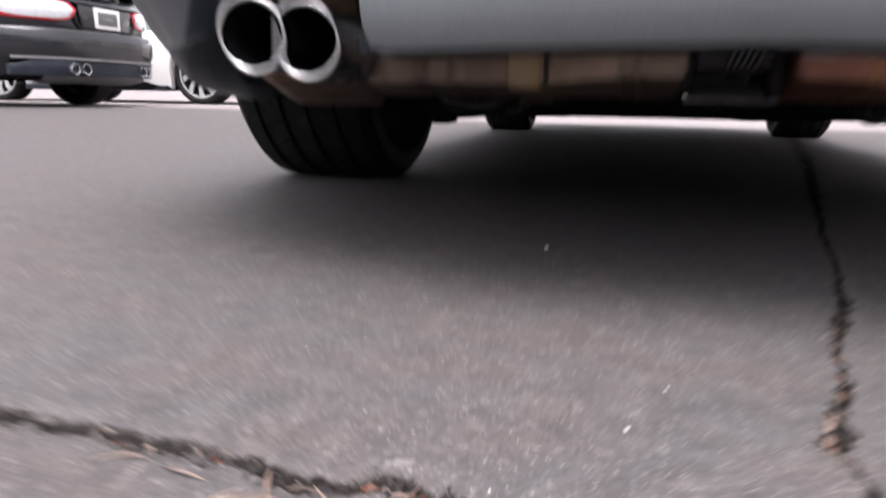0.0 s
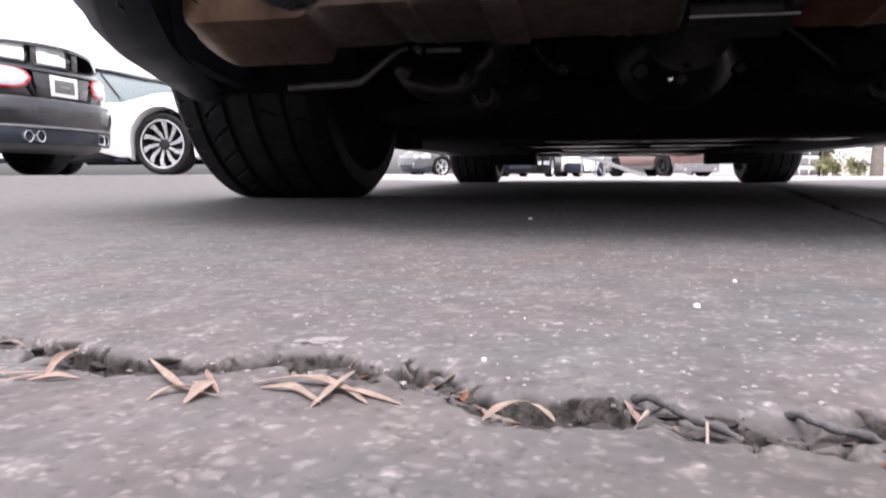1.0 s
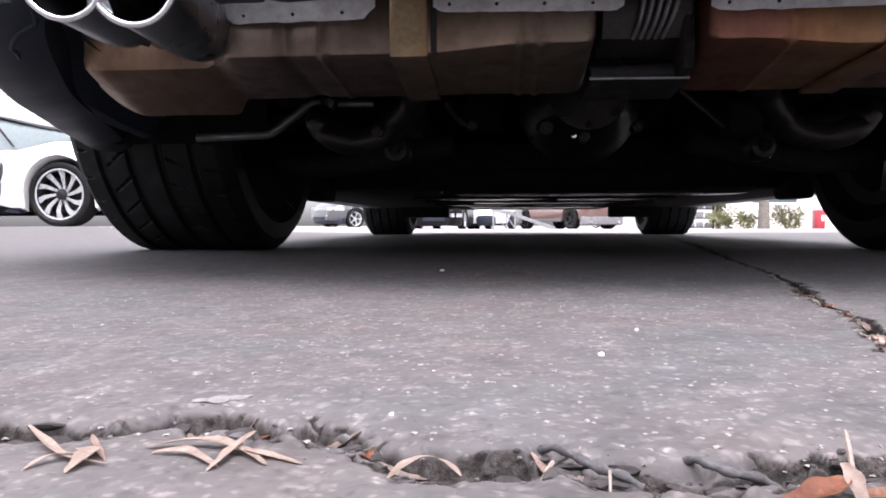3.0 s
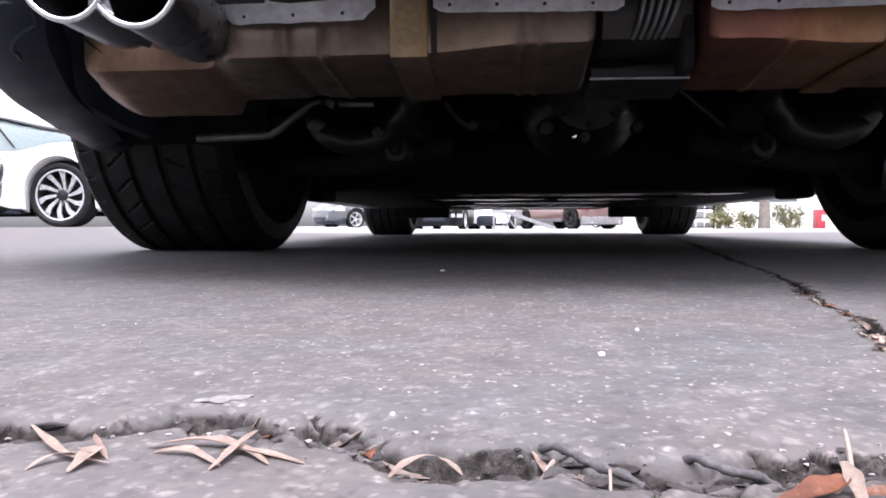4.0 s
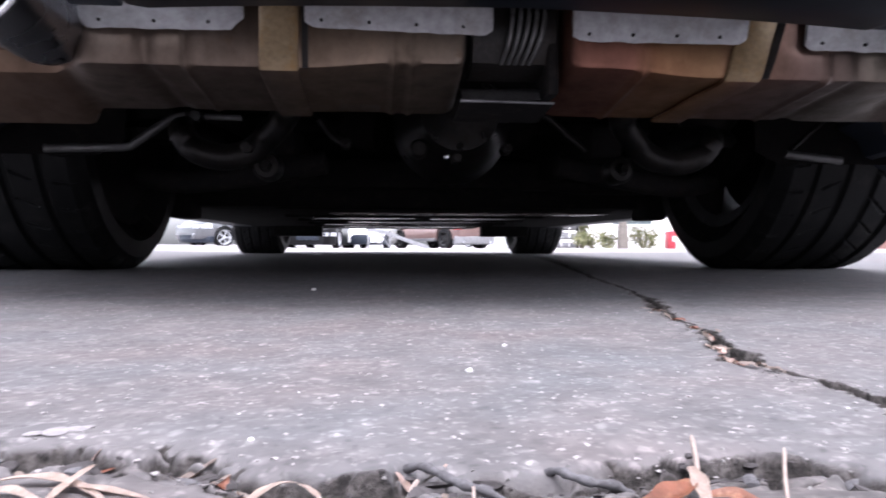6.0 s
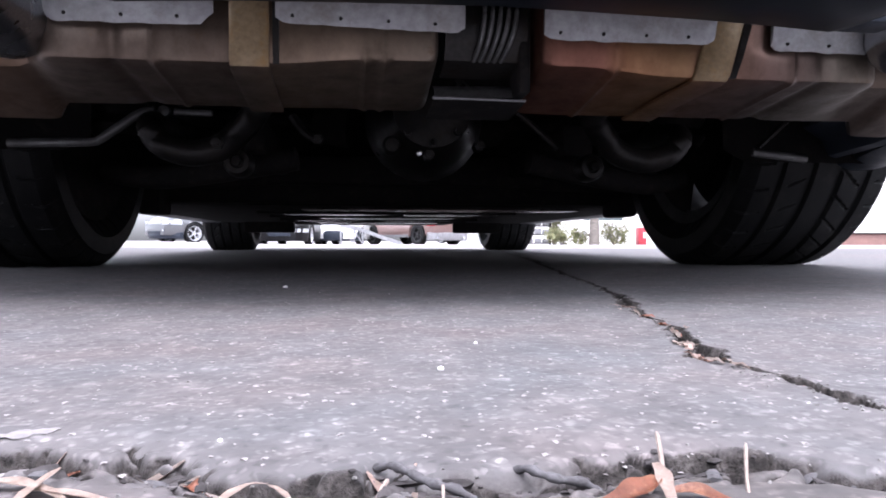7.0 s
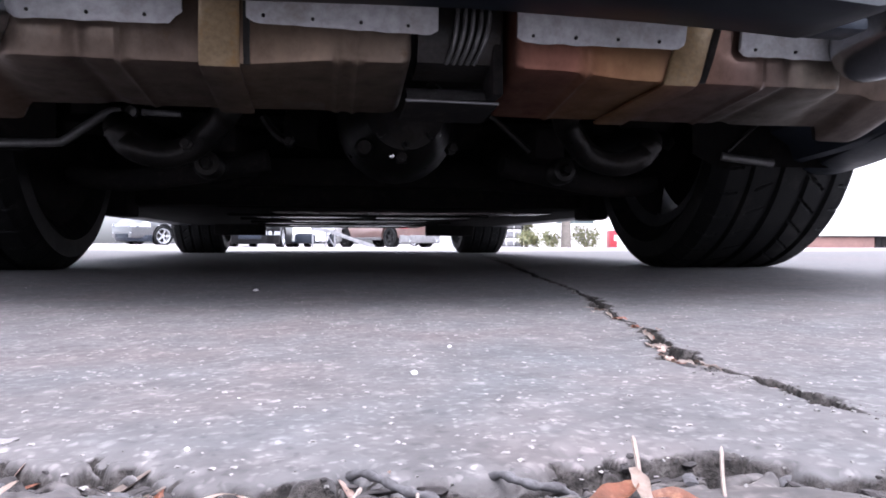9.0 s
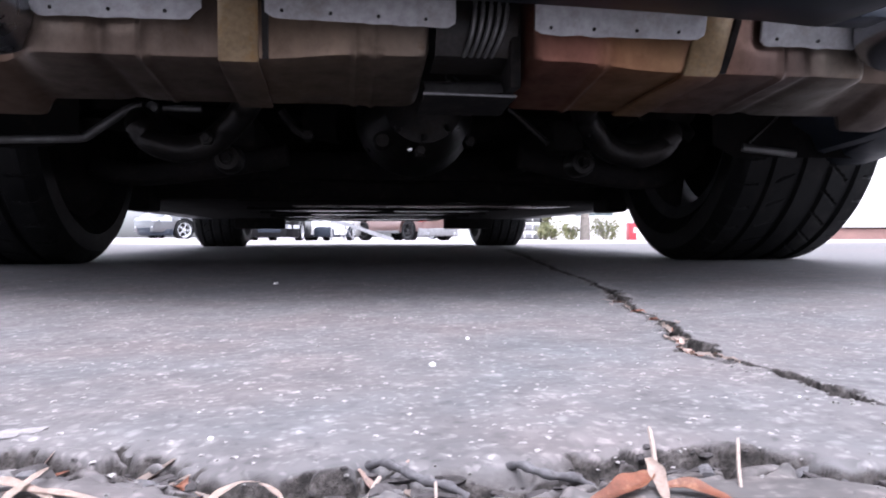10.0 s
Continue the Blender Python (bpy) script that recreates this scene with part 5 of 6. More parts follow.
for sy in (-1, 1):
    bm = bmesh.new()
    arc = []
    for s in np.linspace(-0.5, 2.25, 18):
        w, top, rz = table(s, p["half"]), table(s, p["top"]), table(s, p["cabin"])
        k = min(1.0, (max(rz, top - 0.02) - top + 0.02) / 0.3)
        arc.append((s, sy * w * (0.905 - 0.20 * k), max(rz, top) - 0.03 * k))
    tube(bm, arc, 0.022, 8)
    part("roof_rail", bm, BLACKPAINT, sport)
    bm = bmesh.new()
    box(bm, (0.42, sy * 0.90 - 0.06, 0.14), (2.40, sy * 0.90 + 0.05, 0.20), 0.015)
    part("side_skirt", bm, SKIRT, sport)
    bm = bmesh.new()
    loft(bm, [[(0.40, sy * 0.945, 0.14), (0.40, sy * 0.952, 0.17), (0.40, sy * 0.90, 0.17)], [(0.95, sy * 0.957, 0.15), (0.95, sy * 0.962, 0.30), (0.95, sy * 0.90, 0.17)], [(1.6, sy * 0.96, 0.15), (1.6, sy * 0.962, 0.24), (1.6, sy * 0.9, 0.17)]])
    part("skirt_blade", bm, BLACKPAINT, sport)
    for s0, s1, top in ((0.52, 0.87, 1.16), (1.15, 1.30, 1.20)):
        bm = bmesh.new()
        loft(bm, [[(s0, sy * 0.875, 0.85), (s0 + 0.03, sy * 0.875, 0.85)], [(s1, sy * 0.725, top), (s1 + 0.03, sy * 0.725, top)]])
        bmesh.ops.solidify(bm, geom=bm.faces[:], thickness=0.012)
        part("window_pillar", bm, BLACKPAINT, sport)


def plain_car(x, y, heading, mat, label, deck=0.98, roof=1.42, rims=ALLOY, kind="car", low=0.22, lamp=0.0, bumper=0.0):
    q = sedan_params(0.95, 2.7, 0.9, 0.9, deck, deck - 0.06, roof, low, 0.36)
    c = thing(kind, spot(x, y, heading), label, "car")
    shell(c, q, mat)
    underside(c, q, low + 0.02)
    small_wheels(c, q, 0.885, 0.33, 0.23, 0.235, rims, 5, 0.0)
    for sy in (-1, 1):
        bm = bmesh.new()
        loft(bm, [[(s + 0.01, sy * (yy + 0.012), z) for z in (0.60 + lamp, 0.66 + lamp, 0.72 + lamp)] for s, yy in ((3.60, 0.50), (3.555, 0.62), (3.37, 0.77), (3.13, 0.85))])
        bmesh.ops.solidify(bm, geom=bm.faces[:], thickness=0.02)
        part("head_lamp", bm, CLEARLENS, c)
        bm = bmesh.new()
        lathe(bm, [(0.001, 0.008), (0.022, 0.006), (0.026, 0.0), (0.026, -0.03)], 12, "x", (3.60, sy * 0.50, 0.42))
        fog = part("fog_lamp", bm, CLEARLENS, c)
        bm = bmesh.new()
        lathe(bm, [(0.030, 0.010), (0.075, 0.006), (0.085, -0.04), (0.030, -0.03)], 18, "x", (3.59, sy * 0.50, 0.42), close=True)
        part("fog_surround", bm, SKIRT, fog)
        bm = bmesh.new()
        box(bm, (-0.985, sy * 0.62 - 0.12, 0.70), (-0.90, sy * 0.62 + 0.12, 0.82), 0.02)
        part("tail_lamp", bm, REDLENS, c)
    if bumper:
        bm = bmesh.new()
        loft(bm, [[(3.62 - 0.42 * abs(t_) ** 2.5 + d, 0.86 * t_, z) for d, z in ((-0.10, 0.14), (0.0, 0.16), (0.03, 0.24), (0.03, bumper - 0.08), (0.0, bumper), (-0.10, bumper + 0.02))] for t_ in np.linspace(-1, 1, 17)], True, True)
        part("front_bumper", bm, SKIRT, c, "black plastic front bumper")
    bm = bmesh.new()
    box(bm, (3.44, -0.36, 0.27), (3.625, 0.36, 0.40), 0.02)
    part("front_grille", bm, SKIRT, c)
    bm = bmesh.new()
    box(bm, (-0.985, -0.26, 0.55), (-0.955, 0.26, 0.67), 0.006)
    part("number_plate", bm, WHITEPAINT, c)
    return c


# across the lot, seen between the wheels
plain_car(*SILVER, SILVERPAINT, "silver hatchback parked askew across the aisle", kind="hatchback", roof=1.46, low=0.25, bumper=0.34)
plain_car(*DARKCAR, DARKPAINT, "black saloon with a pale number plate, parked across the lot", kind="saloon", roof=1.42, low=0.10, lamp=-0.20)
plain_car(*WHITECAR, WHITEPAINT, "white compact car with a black front bumper across the lot", kind="hatchback", roof=1.48, low=0.20, lamp=0.06, bumper=0.50)
plain_car(*GREYCAR, SILVERPAINT, "grey compact car far across the lot", kind="hatchback", roof=1.45)

# copper-brown crossover with grey lower trim
q = sedan_params(0.75, 2.75, 0.9, 0.93, 0.98, 0.96, 1.58, 0.30, 0.43)
q["cabin"] = ((-0.7, 1.0), (-0.5, 1.58), (0.4, 1.68), (1.4, 1.66), (2.1, 1.05))
cross = thing("crossover", spot(*CROSS), "copper-brown crossover with black wheels and grey bumper", "car")
shell(cross, q, BROWNPAINT)
underside(cross, q, 0.33)
small_wheels(cross, q, 0.92, 0.36, 0.25, 0.24, DARKALLOY, 5, 0.0)
bm = bmesh.new()
rows = []
for t in np.linspace(-1, 1, 17):
    y = 0.90 * t
    s = -0.80 + 0.16 * abs(t) ** 3
    rows.append([(s + 0.05, y, 0.16), (s, y, 0.19), (s - 0.02, y, 0.30), (s - 0.01, y, 0.42), (s + 0.05, y, 0.44), (s + 0.10, y, 0.18)])
loft(bm, rows, True, True)
bar = part("rear_bumper", bm, GALV, cross, "dull grey rear bumper")
for sy in (-1, 1):
    bm = bmesh.new()
    lathe(bm, [(0.05, 0.1), (0.055, 0.0), (0.045, -0.004), (0.04, 0.05), (0.001, 0.051)], 16, "x", (-0.81, sy * 0.62, 0.24))
    part("tail_pipe", bm, CHROME, cross)
    bm = bmesh.new()
    box(bm, (-0.77, sy * 0.78 - 0.10, 0.66), (-0.55, sy * 0.78 + 0.13, 0.86), 0.03)
    part("tail_lamp", bm, REDLENS, cross)
    bm = bmesh.new()
    box(bm, (0.46, sy * 0.915 - 0.03, 0.27), (2.29, sy * 0.915 + 0.03, 0.37), 0.02)
    part("sill_trim", bm, TRIM, cross, "grey plastic sill trim")

# pale steel loading ramp with a braced side
rampo = thing("loading_ramp", pose(RAMP[0], RAMP[1], height(RAMP[0], RAMP[1]), 0, 0, RAMP[2]), "pale galvanised loading ramp with braced sides", "ramp")
for y in (0.0, 0.9):
    bm = bmesh.new()
    rows = [[(x, y - 0.03, z), (x, y + 0.03, z), (x, y + 0.03, z - 0.09), (x, y - 0.03, z - 0.09)] for x, z in ((0.0, 0.62), (0.55, 0.52), (1.05, 0.34), (1.75, 0.10))]
    loft(bm, rows, True, True)
    part("ramp_rail", bm, GALV, rampo)
    for x, z in ((0.05, 0.55), (0.42, 0.46), (0.66, 0.38)):
        bm = bmesh.new()
        box(bm, (x - 0.018, y - 0.018, 0.0), (x + 0.018, y + 0.018, z), 0.004)
        part("ramp_leg", bm, GALV, rampo)
    for a, b in (((0.05, 0.50), (0.42, 0.04)), ((0.42, 0.44), (0.66, 0.04))):
        bm = bmesh.new()
        tube(bm, [(a[0], y, a[1]), (b[0], y, b[1])], 0.014, 8)
        part("ramp_brace", bm, GALV, rampo)
for k in range(9):
    bm = bmesh.new()
    x = 0.08 + 0.19 * k
    z = table(x, ((0.0, 0.60), (0.55, 0.50), (1.05, 0.32), (1.75, 0.08)))
    box(bm, (x - 0.03, 0.03, z - 0.03), (x + 0.03, 0.87, z), 0.004)
    part("ramp_rung", bm, GALV, rampo)

# ---- white building behind planting, at the far end ----
hall = thing("building", pose(0, 0, 0), "low white rendered building behind a planted strip", "building", kind="structure")
bm = bmesh.new()
box(bm, (5.4, 28.0, -0.2), (24.0, 36.0, 3.6), 0.03)
part("wall", bm, WALLWHITE, hall)
bm = bmesh.new()
box(bm, (5.2, 27.8, 3.6), (24.2, 36.2, 3.8), 0.03)
part("roof", bm, GALV, hall)
for x in (9.2, 13.5, 17.8):
    bm = bmesh.new()
    box(bm, (x, 27.93, 0.9), (x + 1.6, 28.05, 2.3), 0.02)
    win = part("window", bm, TINT, hall)
    bm = bmesh.new()
    box(bm, (x - 0.06, 27.90, 0.82), (x + 1.66, 27.96, 0.90), 0.01)
    part("window_sill", bm, WALLWHITE, win)
# shelf of stacked crates by the building's corner
rack = thing("crate_rack", pose(6.25, 24.2, -0.08, 0, 0, -12), "dark rack with stacked pale crates beside the planting", "rack")
bm = bmesh.new()
for z in (0.05, 0.35, 0.65, 0.95, 1.25):
    box(bm, (-0.42, -0.2, z), (0.42, 0.2, z + 0.03), 0.004)
for x in (-0.42, 0.42):
    for y in (-0.2, 0.2):
        box(bm, (x - 0.02, y - 0.02, 0), (x + 0.02, y + 0.02, 1.3), 0.004)
part("rack_frame", bm, UNDER, rack)
rnd = random.Random(4)
for z in (0.08, 0.38, 0.68, 0.98):
    for k in range(3):
        bm = bmesh.new()
        x = -0.27 + 0.27 * k
        box(bm, (x - 0.11, -0.17, z), (x + 0.11, 0.17, z + 0.12 + 0.1 * rnd.random()), 0.01)
        part("crate", bm, GALV if rnd.random() < 0.4 else TRIM, rack)

# white wall on the near right, with a red-brown plinth
side = thing("side_building", pose(0, 0, 0), "white painted flank of a building above a red-brown plinth", "building", kind="structure")
bm = bmesh.new()
box(bm, (8.3, 12.0, 0.215), (19.0, 19.0, 4.2), 0.02)
part("wall", bm, WALLWHITE, side)
bm = bmesh.new()
box(bm, (8.33, 12.06, -0.1), (10.02, 18.9, 0.195), 0.01)
part("plinth", bm, PLINTH, side)
# solid black strip puts in the shadow between wall and plinth
bm = bmesh.new()
box(bm, (8.31, 12.03, 0.193), (18.9, 18.9, 0.217), 0.004)
part("shadow_gap", bm, UNDER, side)
bm = bmesh.new()
box(bm, (10.04, 12.05, -0.1), (10.16, 18.9, 0.195), 0.008)
box(bm, (10.18, 12.06, -0.1), (18.9, 18.9, 0.195), 0.008)
part("plinth_dark", bm, UNDER, side)


# plain unseen wall, added behind the camera, that closes the lot
back = thing("unseen_back_wall", pose(0, 0, 0), "plain grey wall added out of view at the lot's near end", "wall", kind="structure")
bm = bmesh.new()
box(bm, (-30.0, -14.4, -0.1), (26.0, -14.0, 4.2), 0.02)
part("wall", bm, TRIM, back)


# ---- planting ----
def shrub(x, y, wid, tall, seed, label, n=420, palmlike=False):
    rnd = random.Random(seed)
    t = thing("shrub", pose(x, y, -0.08), label, "shrub", "planting strip")
    bm = bmesh.new()
    for k in range(7):
        a = rnd.uniform(0, 6.28)
        tip = Vector((math.cos(a) * wid * 0.3, math.sin(a) * wid * 0.3, tall * 0.75))
        tube(bm, [(0.02 * math.cos(a), 0.02 * math.sin(a), -0.03), tip * 0.5 + Vector((0, 0, 0.03)), tip], [0.014, 0.009, 0.004], 6)
    part("stems", bm, BARK, t)
    bm = bmesh.new()
    lobes = [(rnd.uniform(-0.32, 0.32) * wid, rnd.uniform(-0.25, 0.25) * wid, tall * rnd.uniform(0.25, 0.78), wid * rnd.uniform(0.16, 0.27)) for _ in range(9)]
    for k in range(n):
        cx, cy, cz, r = lobes[rnd.randrange(len(lobes))]
        d = Vector((rnd.gauss(0, 1), rnd.gauss(0, 1), rnd.gauss(0, 0.8))).normalized()
        c = Vector((cx, cy, cz)) + d * r * rnd.uniform(0.6, 1.08)
        ln, wd = (0.17, 0.022) if palmlike else (0.085, 0.036)
        u = (d + Vector((rnd.gauss(0, 0.6), rnd.gauss(0, 0.6), rnd.gauss(0.1, 0.6)))).normalized()
        s = u.cross(Vector((rnd.gauss(0, 1), rnd.gauss(0, 1), rnd.gauss(0, 1)))).normalized()
        nrm = u.cross(s)
        v = [bm.verts.new(c + u * a * ln + s * b * wd + nrm * e * wd) for a, b, e in ((-0.5, 0, 0), (0, 1, 0.2), (0.5, 0, -0.3), (0, -1, 0.2), (0, 0, -0.25))]
        for a, b, e in ((0, 1, 4), (1, 2, 4), (2, 3, 4), (3, 0, 4)):
            bm.faces.new((v[a], v[b], v[e]))
    crown = part("crown", bm, FOLIAGE, t)
    return t


def palm(x, y, seed, r=0.13):
    rnd = random.Random(seed)
    t = thing("palm_tree", pose(x, y, -0.08), "palm tree with a ringed grey trunk", "tree", "palms")
    bm = bmesh.new()
    prof = []
    for k in range(40):
        z = -0.05 + 4.6 * k / 39
        prof.append(((r * (1.25 - 0.35 * min(1, z / 1.2)) if z < 1.2 else r * 0.9) * (1.0 + (0.05 if k % 2 else -0.03)), z))
    lathe(bm, prof, 14, "z")
    part("trunk", bm, BARK, t)
    bm = bmesh.new()
    for f in range(18):
        az, el = f * 2.4, rnd.uniform(-0.2, 1.1)
        spine = []
        for k in range(9):
            d = 1.9 * k / 8
            spine.append(Vector((math.cos(az) * d * math.cos(el), math.sin(az) * d * math.cos(el), 4.5 + d * math.sin(el) - 0.42 * d * d)))
        for a, b in zip(spine, spine[1:]):
            u = (b - a).normalized()
            s = u.cross(Vector((0, 0, 1))).normalized()
            for sg in (-1, 1):
                for h in (0.0, 0.5):
                    o = a.lerp(b, h)
                    v = [bm.verts.new(q) for q in (o, o + u * 0.05, o + s * sg * 0.42 + u * 0.22 - Vector((0, 0, 0.16)))]
                    bm.faces.new(v)
    part("crown", bm, FOLIAGE, t)


shrub(6.75, 23.0, 1.05, 0.62, 1, "dense dark green clipped rounded shrub", 700)
shrub(7.45, 23.2, 0.7, 0.55, 2, "yellow-green strap-leaved shrub in the planted strip", 300, True)
shrub(8.55, 23.0, 1.0, 0.72, 3, "bushy yellow-green shrub in the planted strip", 520, True)
shrub(6.95, 24.5, 0.6, 1.25, 6, "slender green shrub against the white wall", 200, True)
palm(7.86, 23.0, 5, 0.145)
palm(7.05, 25.0, 7, 0.05)
# red cabinet by the wall
cab = thing("cabinet", pose(9.25, 23.0, -0.08, 0, 0, -8), "red steel cabinet standing by the planting", "cabinet")
bm = bmesh.new()
box(bm, (0.10, -0.2, 0.0), (0.36, 0.25, 0.60), 0.02)
part("body", bm, REDPAINT, cab)
bm = bmesh.new()
box(bm, (0.13, -0.225, 0.06), (0.34, -0.202, 0.56), 0.008)
door = part("door", bm, REDPAINT, cab)
bm = bmesh.new()
box(bm, (0.24, -0.24, 0.26), (0.32, -0.228, 0.44), 0.004)
part("notice_panel", bm, WALLWHITE, door)


# ---- leaf litter and loose stones in the near crack ----
def leaf(a, b, wd, arch, seed, mat=LEAF, label="curled narrow dry tan leaf lying over the asphalt crack"):
    """A narrow dry leaf from a to b (x, y), pointed at both ends; arch lifts its middle, minus its ends."""
    bm = bmesh.new()
    rows, n = [], 16
    ln = math.hypot(b[0] - a[0], b[1] - a[1])
    ux, uy = (b[0] - a[0]) / ln, (b[1] - a[1]) / ln
    ha, hb = max(height(*a), -0.002), max(height(*b), -0.002)
    for i in range(n + 1):
        t = i / n
        w = 1.25 * wd * (math.sin(math.pi * min(1.0, t * 0.95 + 0.03)) ** 0.6) * (1 + 0.15 * math.sin(t * 17 + seed))
        lift = 0.6 * arch * (4 * t * (1 - t)) if arch > 0 else -arch * abs(2 * t - 1) ** 2.2
        bend = 0.10 * ln * math.sin(t * 3.1 + 0.4 * seed) * (1 if seed % 2 else -1)
        z = ha + (hb - ha) * t + 0.0009 + lift + 0.0003 * math.sin(t * 13 + seed)
        px, py = a[0] + ux * t * ln - uy * bend, a[1] + uy * t * ln + ux * bend
        rows.append([(px - uy * k * w, py + ux * k * w, z + abs(k) * w * 0.5 + 0.3 * k * w * math.sin(2.5 * t + seed)) for k in (-1, -0.5, 0, 0.5, 1)])
    loft(bm, rows)
    bmesh.ops.solidify(bm, geom=bm.faces[:], thickness=0.0003)
    return tagged(part("leaf", bm, mat), label, "leaf", "leaf litter")


def blade(points, wd, seed, mat=LEAF, label="curled narrow dry tan leaf lying over the asphalt crack", tip=0.8, low=False):
    """A dry leaf along points (x, y, height over the ground), widest in the middle, its edges curled up."""
    bm = bmesh.new()
    path = smooth_path([(x, y, max(height(x, y), -0.0075) + 0.0004 + z if low else max(0.0002 + 0.5 * z, height(x, y) + 0.0002)) for x, y, z in points], 8)
    rows, n = [], len(path) - 1
    for i, q in enumerate(path):
        t = i / n
        d = path[min(i + 1, n)] - path[max(i - 1, 0)]
        k = math.hypot(d.x, d.y) or 1.0
        ux, uy = d.x / k, d.y / k
        w = 1.1 * wd * (math.sin(math.pi * (0.03 + 0.94 * t)) ** tip) * (1 + 0.12 * math.sin(t * 15 + seed))
        rows.append([(q.x - uy * e * w, q.y + ux * e * w, q.z + abs(e) ** 1.6 * w * (0.35 + 0.2 * math.sin(3 * t + seed)) + 0.25 * e * w * math.sin(2.2 * t + seed)) for e in (-1, -0.6, -0.2, 0.2, 0.6, 1)])
    loft(bm, rows)
    bmesh.ops.solidify(bm, geom=bm.faces[:], thickness=0.00025)
    return tagged(part("leaf", bm, mat), label, "leaf", "leaf litter")


GREYLEAF = "weathered greyish dry leaf lying across the crack"
TANLEAF = "curled narrow dry tan leaf lying over the asphalt crack"
# two crossed leaves at the far end of the crack
blade(((-0.2600, 0.598, 0.001), (-0.2660, 0.610, 0.003), (-0.2715, 0.624, 0.001)), 0.0011, 0, TANSTONE, GREYLEAF)
blade(((-0.2620, 0.594, 0.0), (-0.2560, 0.597, 0.002), (-0.2510, 0.599, 0.0)), 0.0010, 1, TANSTONE, GREYLEAF)
# a fork of thin leaves
blade(((-0.2405, 0.6135, 0.0035), (-0.2290, 0.603, 0.0030), (-0.2182, 0.5945, 0.0020), (-0.2070, 0.5915, 0.0010)), 0.0010, 2, LEAF, TANLEAF)
blade(((-0.2225, 0.5860, 0.0), (-0.2208, 0.5930, 0.0030), (-0.2138, 0.5962, 0.0020)), 0.0009, 3, LEAF, TANLEAF)
blade(((-0.2200, 0.6075, 0.0035), (-0.2150, 0.601, 0.0025), (-0.2093, 0.5947, 0.0)), 0.0008, 4, TANSTONE, GREYLEAF)
# a heap of four broad leaves
blade(((-0.2050, 0.6040, 0.0005), (-0.1946, 0.6068, 0.0025), (-0.1866, 0.6055, 0.0020), (-0.1795, 0.6030, 0.0005)), 0.0017, 5, LEAF, TANLEAF)
blade(((-0.1812, 0.6120, 0.0045), (-0.1820, 0.603, 0.0035), (-0.1826, 0.5954, 0.0020), (-0.1834, 0.5890, 0.0)), 0.0012, 6, LEAF, TANLEAF)
blade(((-0.2015, 0.6005, 0.0), (-0.1921, 0.5985, 0.0025), (-0.1822, 0.5920, 0.0005)), 0.0010, 7, LEAF, TANLEAF)
blade(((-0.1840, 0.6040, 0.0020), (-0.1780, 0.599, 0.0025), (-0.1720, 0.5935, 0.0)), 0.0009, 8, LEAF, TANLEAF)
# one arched leaf, and two further out
blade(((-0.1450, 0.5890, 0.0), (-0.1422, 0.5935, 0.0028), (-0.1390, 0.5972, 0.0038), (-0.1352, 0.5985, 0.0028)), 0.0013, 9, LEAF, TANLEAF)
blade(((-0.1355, 0.5985, 0.0025), (-0.1330, 0.596, 0.0020), (-0.1300, 0.5915, 0.0)), 0.0009, 10, LEAF, TANLEAF)
blade(((-0.3300, 0.611, 0.0), (-0.3150, 0.607, 0.0030), (-0.3000, 0.605, 0.0)), 0.0012, 11, LEAF, TANLEAF)
blade(((-0.3720, 0.605, 0.0), (-0.3580, 0.613, 0.0035), (-0.3440, 0.617, 0.0)), 0.0012, 12, LEAF, TANLEAF)
# a sheaf of long pale leaves further out, and broad scraps between the heaps
blade(((-0.2959, 0.5650, 0.0), (-0.2934, 0.5710, 0.0015), (-0.2898, 0.5790, 0.0020), (-0.2853, 0.5890, 0.0015), (-0.2777, 0.6045, 0.0)), 0.0012, 13, LEAF, TANLEAF)
blade(((-0.3003, 0.5830, 0.0), (-0.2844, 0.5880, 0.0020), (-0.2705, 0.5960, 0.0020), (-0.2643, 0.6030, 0.0)), 0.0011, 14, LEAF, TANLEAF)
blade(((-0.2679, 0.5930, 0.0), (-0.2620, 0.5970, 0.0018), (-0.2559, 0.6020, 0.0005)), 0.0009, 15, TANSTONE, GREYLEAF)
blade(((-0.2880, 0.5795, 0.0), (-0.2802, 0.5830, 0.0012), (-0.2729, 0.5860, 0.0)), 0.0009, 16, LEAF, TANLEAF)
blade(((-0.1870, 0.6025, 0.0010), (-0.1789, 0.6005, 0.0020), (-0.1646, 0.5955, 0.0)), 0.0015, 17, LEAF, TANLEAF)
blade(((-0.2184, 0.5995, 0.0020), (-0.2136, 0.5955, 0.0020), (-0.2131, 0.5865, 0.0)), 0.0021, 18, LEAF, TANLEAF)
# broken leaves lying deeper down in the near crack
rnd = random.Random(77)
for k in range(46):
    x = rnd.uniform(-0.40, -0.10)
    y = table(x, SEAM) + rnd.gauss(-0.0005, 0.0022)
    a, ln = rnd.gauss(0.0, 0.8), rnd.uniform(0.003, 0.009)
    dx, dy = ln * math.cos(a), 0.5 * ln * math.sin(a)
    blade(((x - dx, y - dy, 0), (x, y + rnd.gauss(0, 0.001), 0.0006), (x + dx, y + dy, 0)), rnd.uniform(0.0009, 0.0019), 200 + k, (STRAW, RUSTLEAF, STRAW, TANSTONE)[k % 4], "broken brown dry leaf lying down in the crack", low=True)
BROWNLEAF = "curled red-brown dry leaf standing in the crack"
blade(((-0.0720, 0.5795, 0.0), (-0.0655, 0.5825, 0.0015), (-0.0590, 0.5858, 0.0030), (-0.0545, 0.5890, 0.0050)), 0.0024, 31, RUSTLEAF, BROWNLEAF)
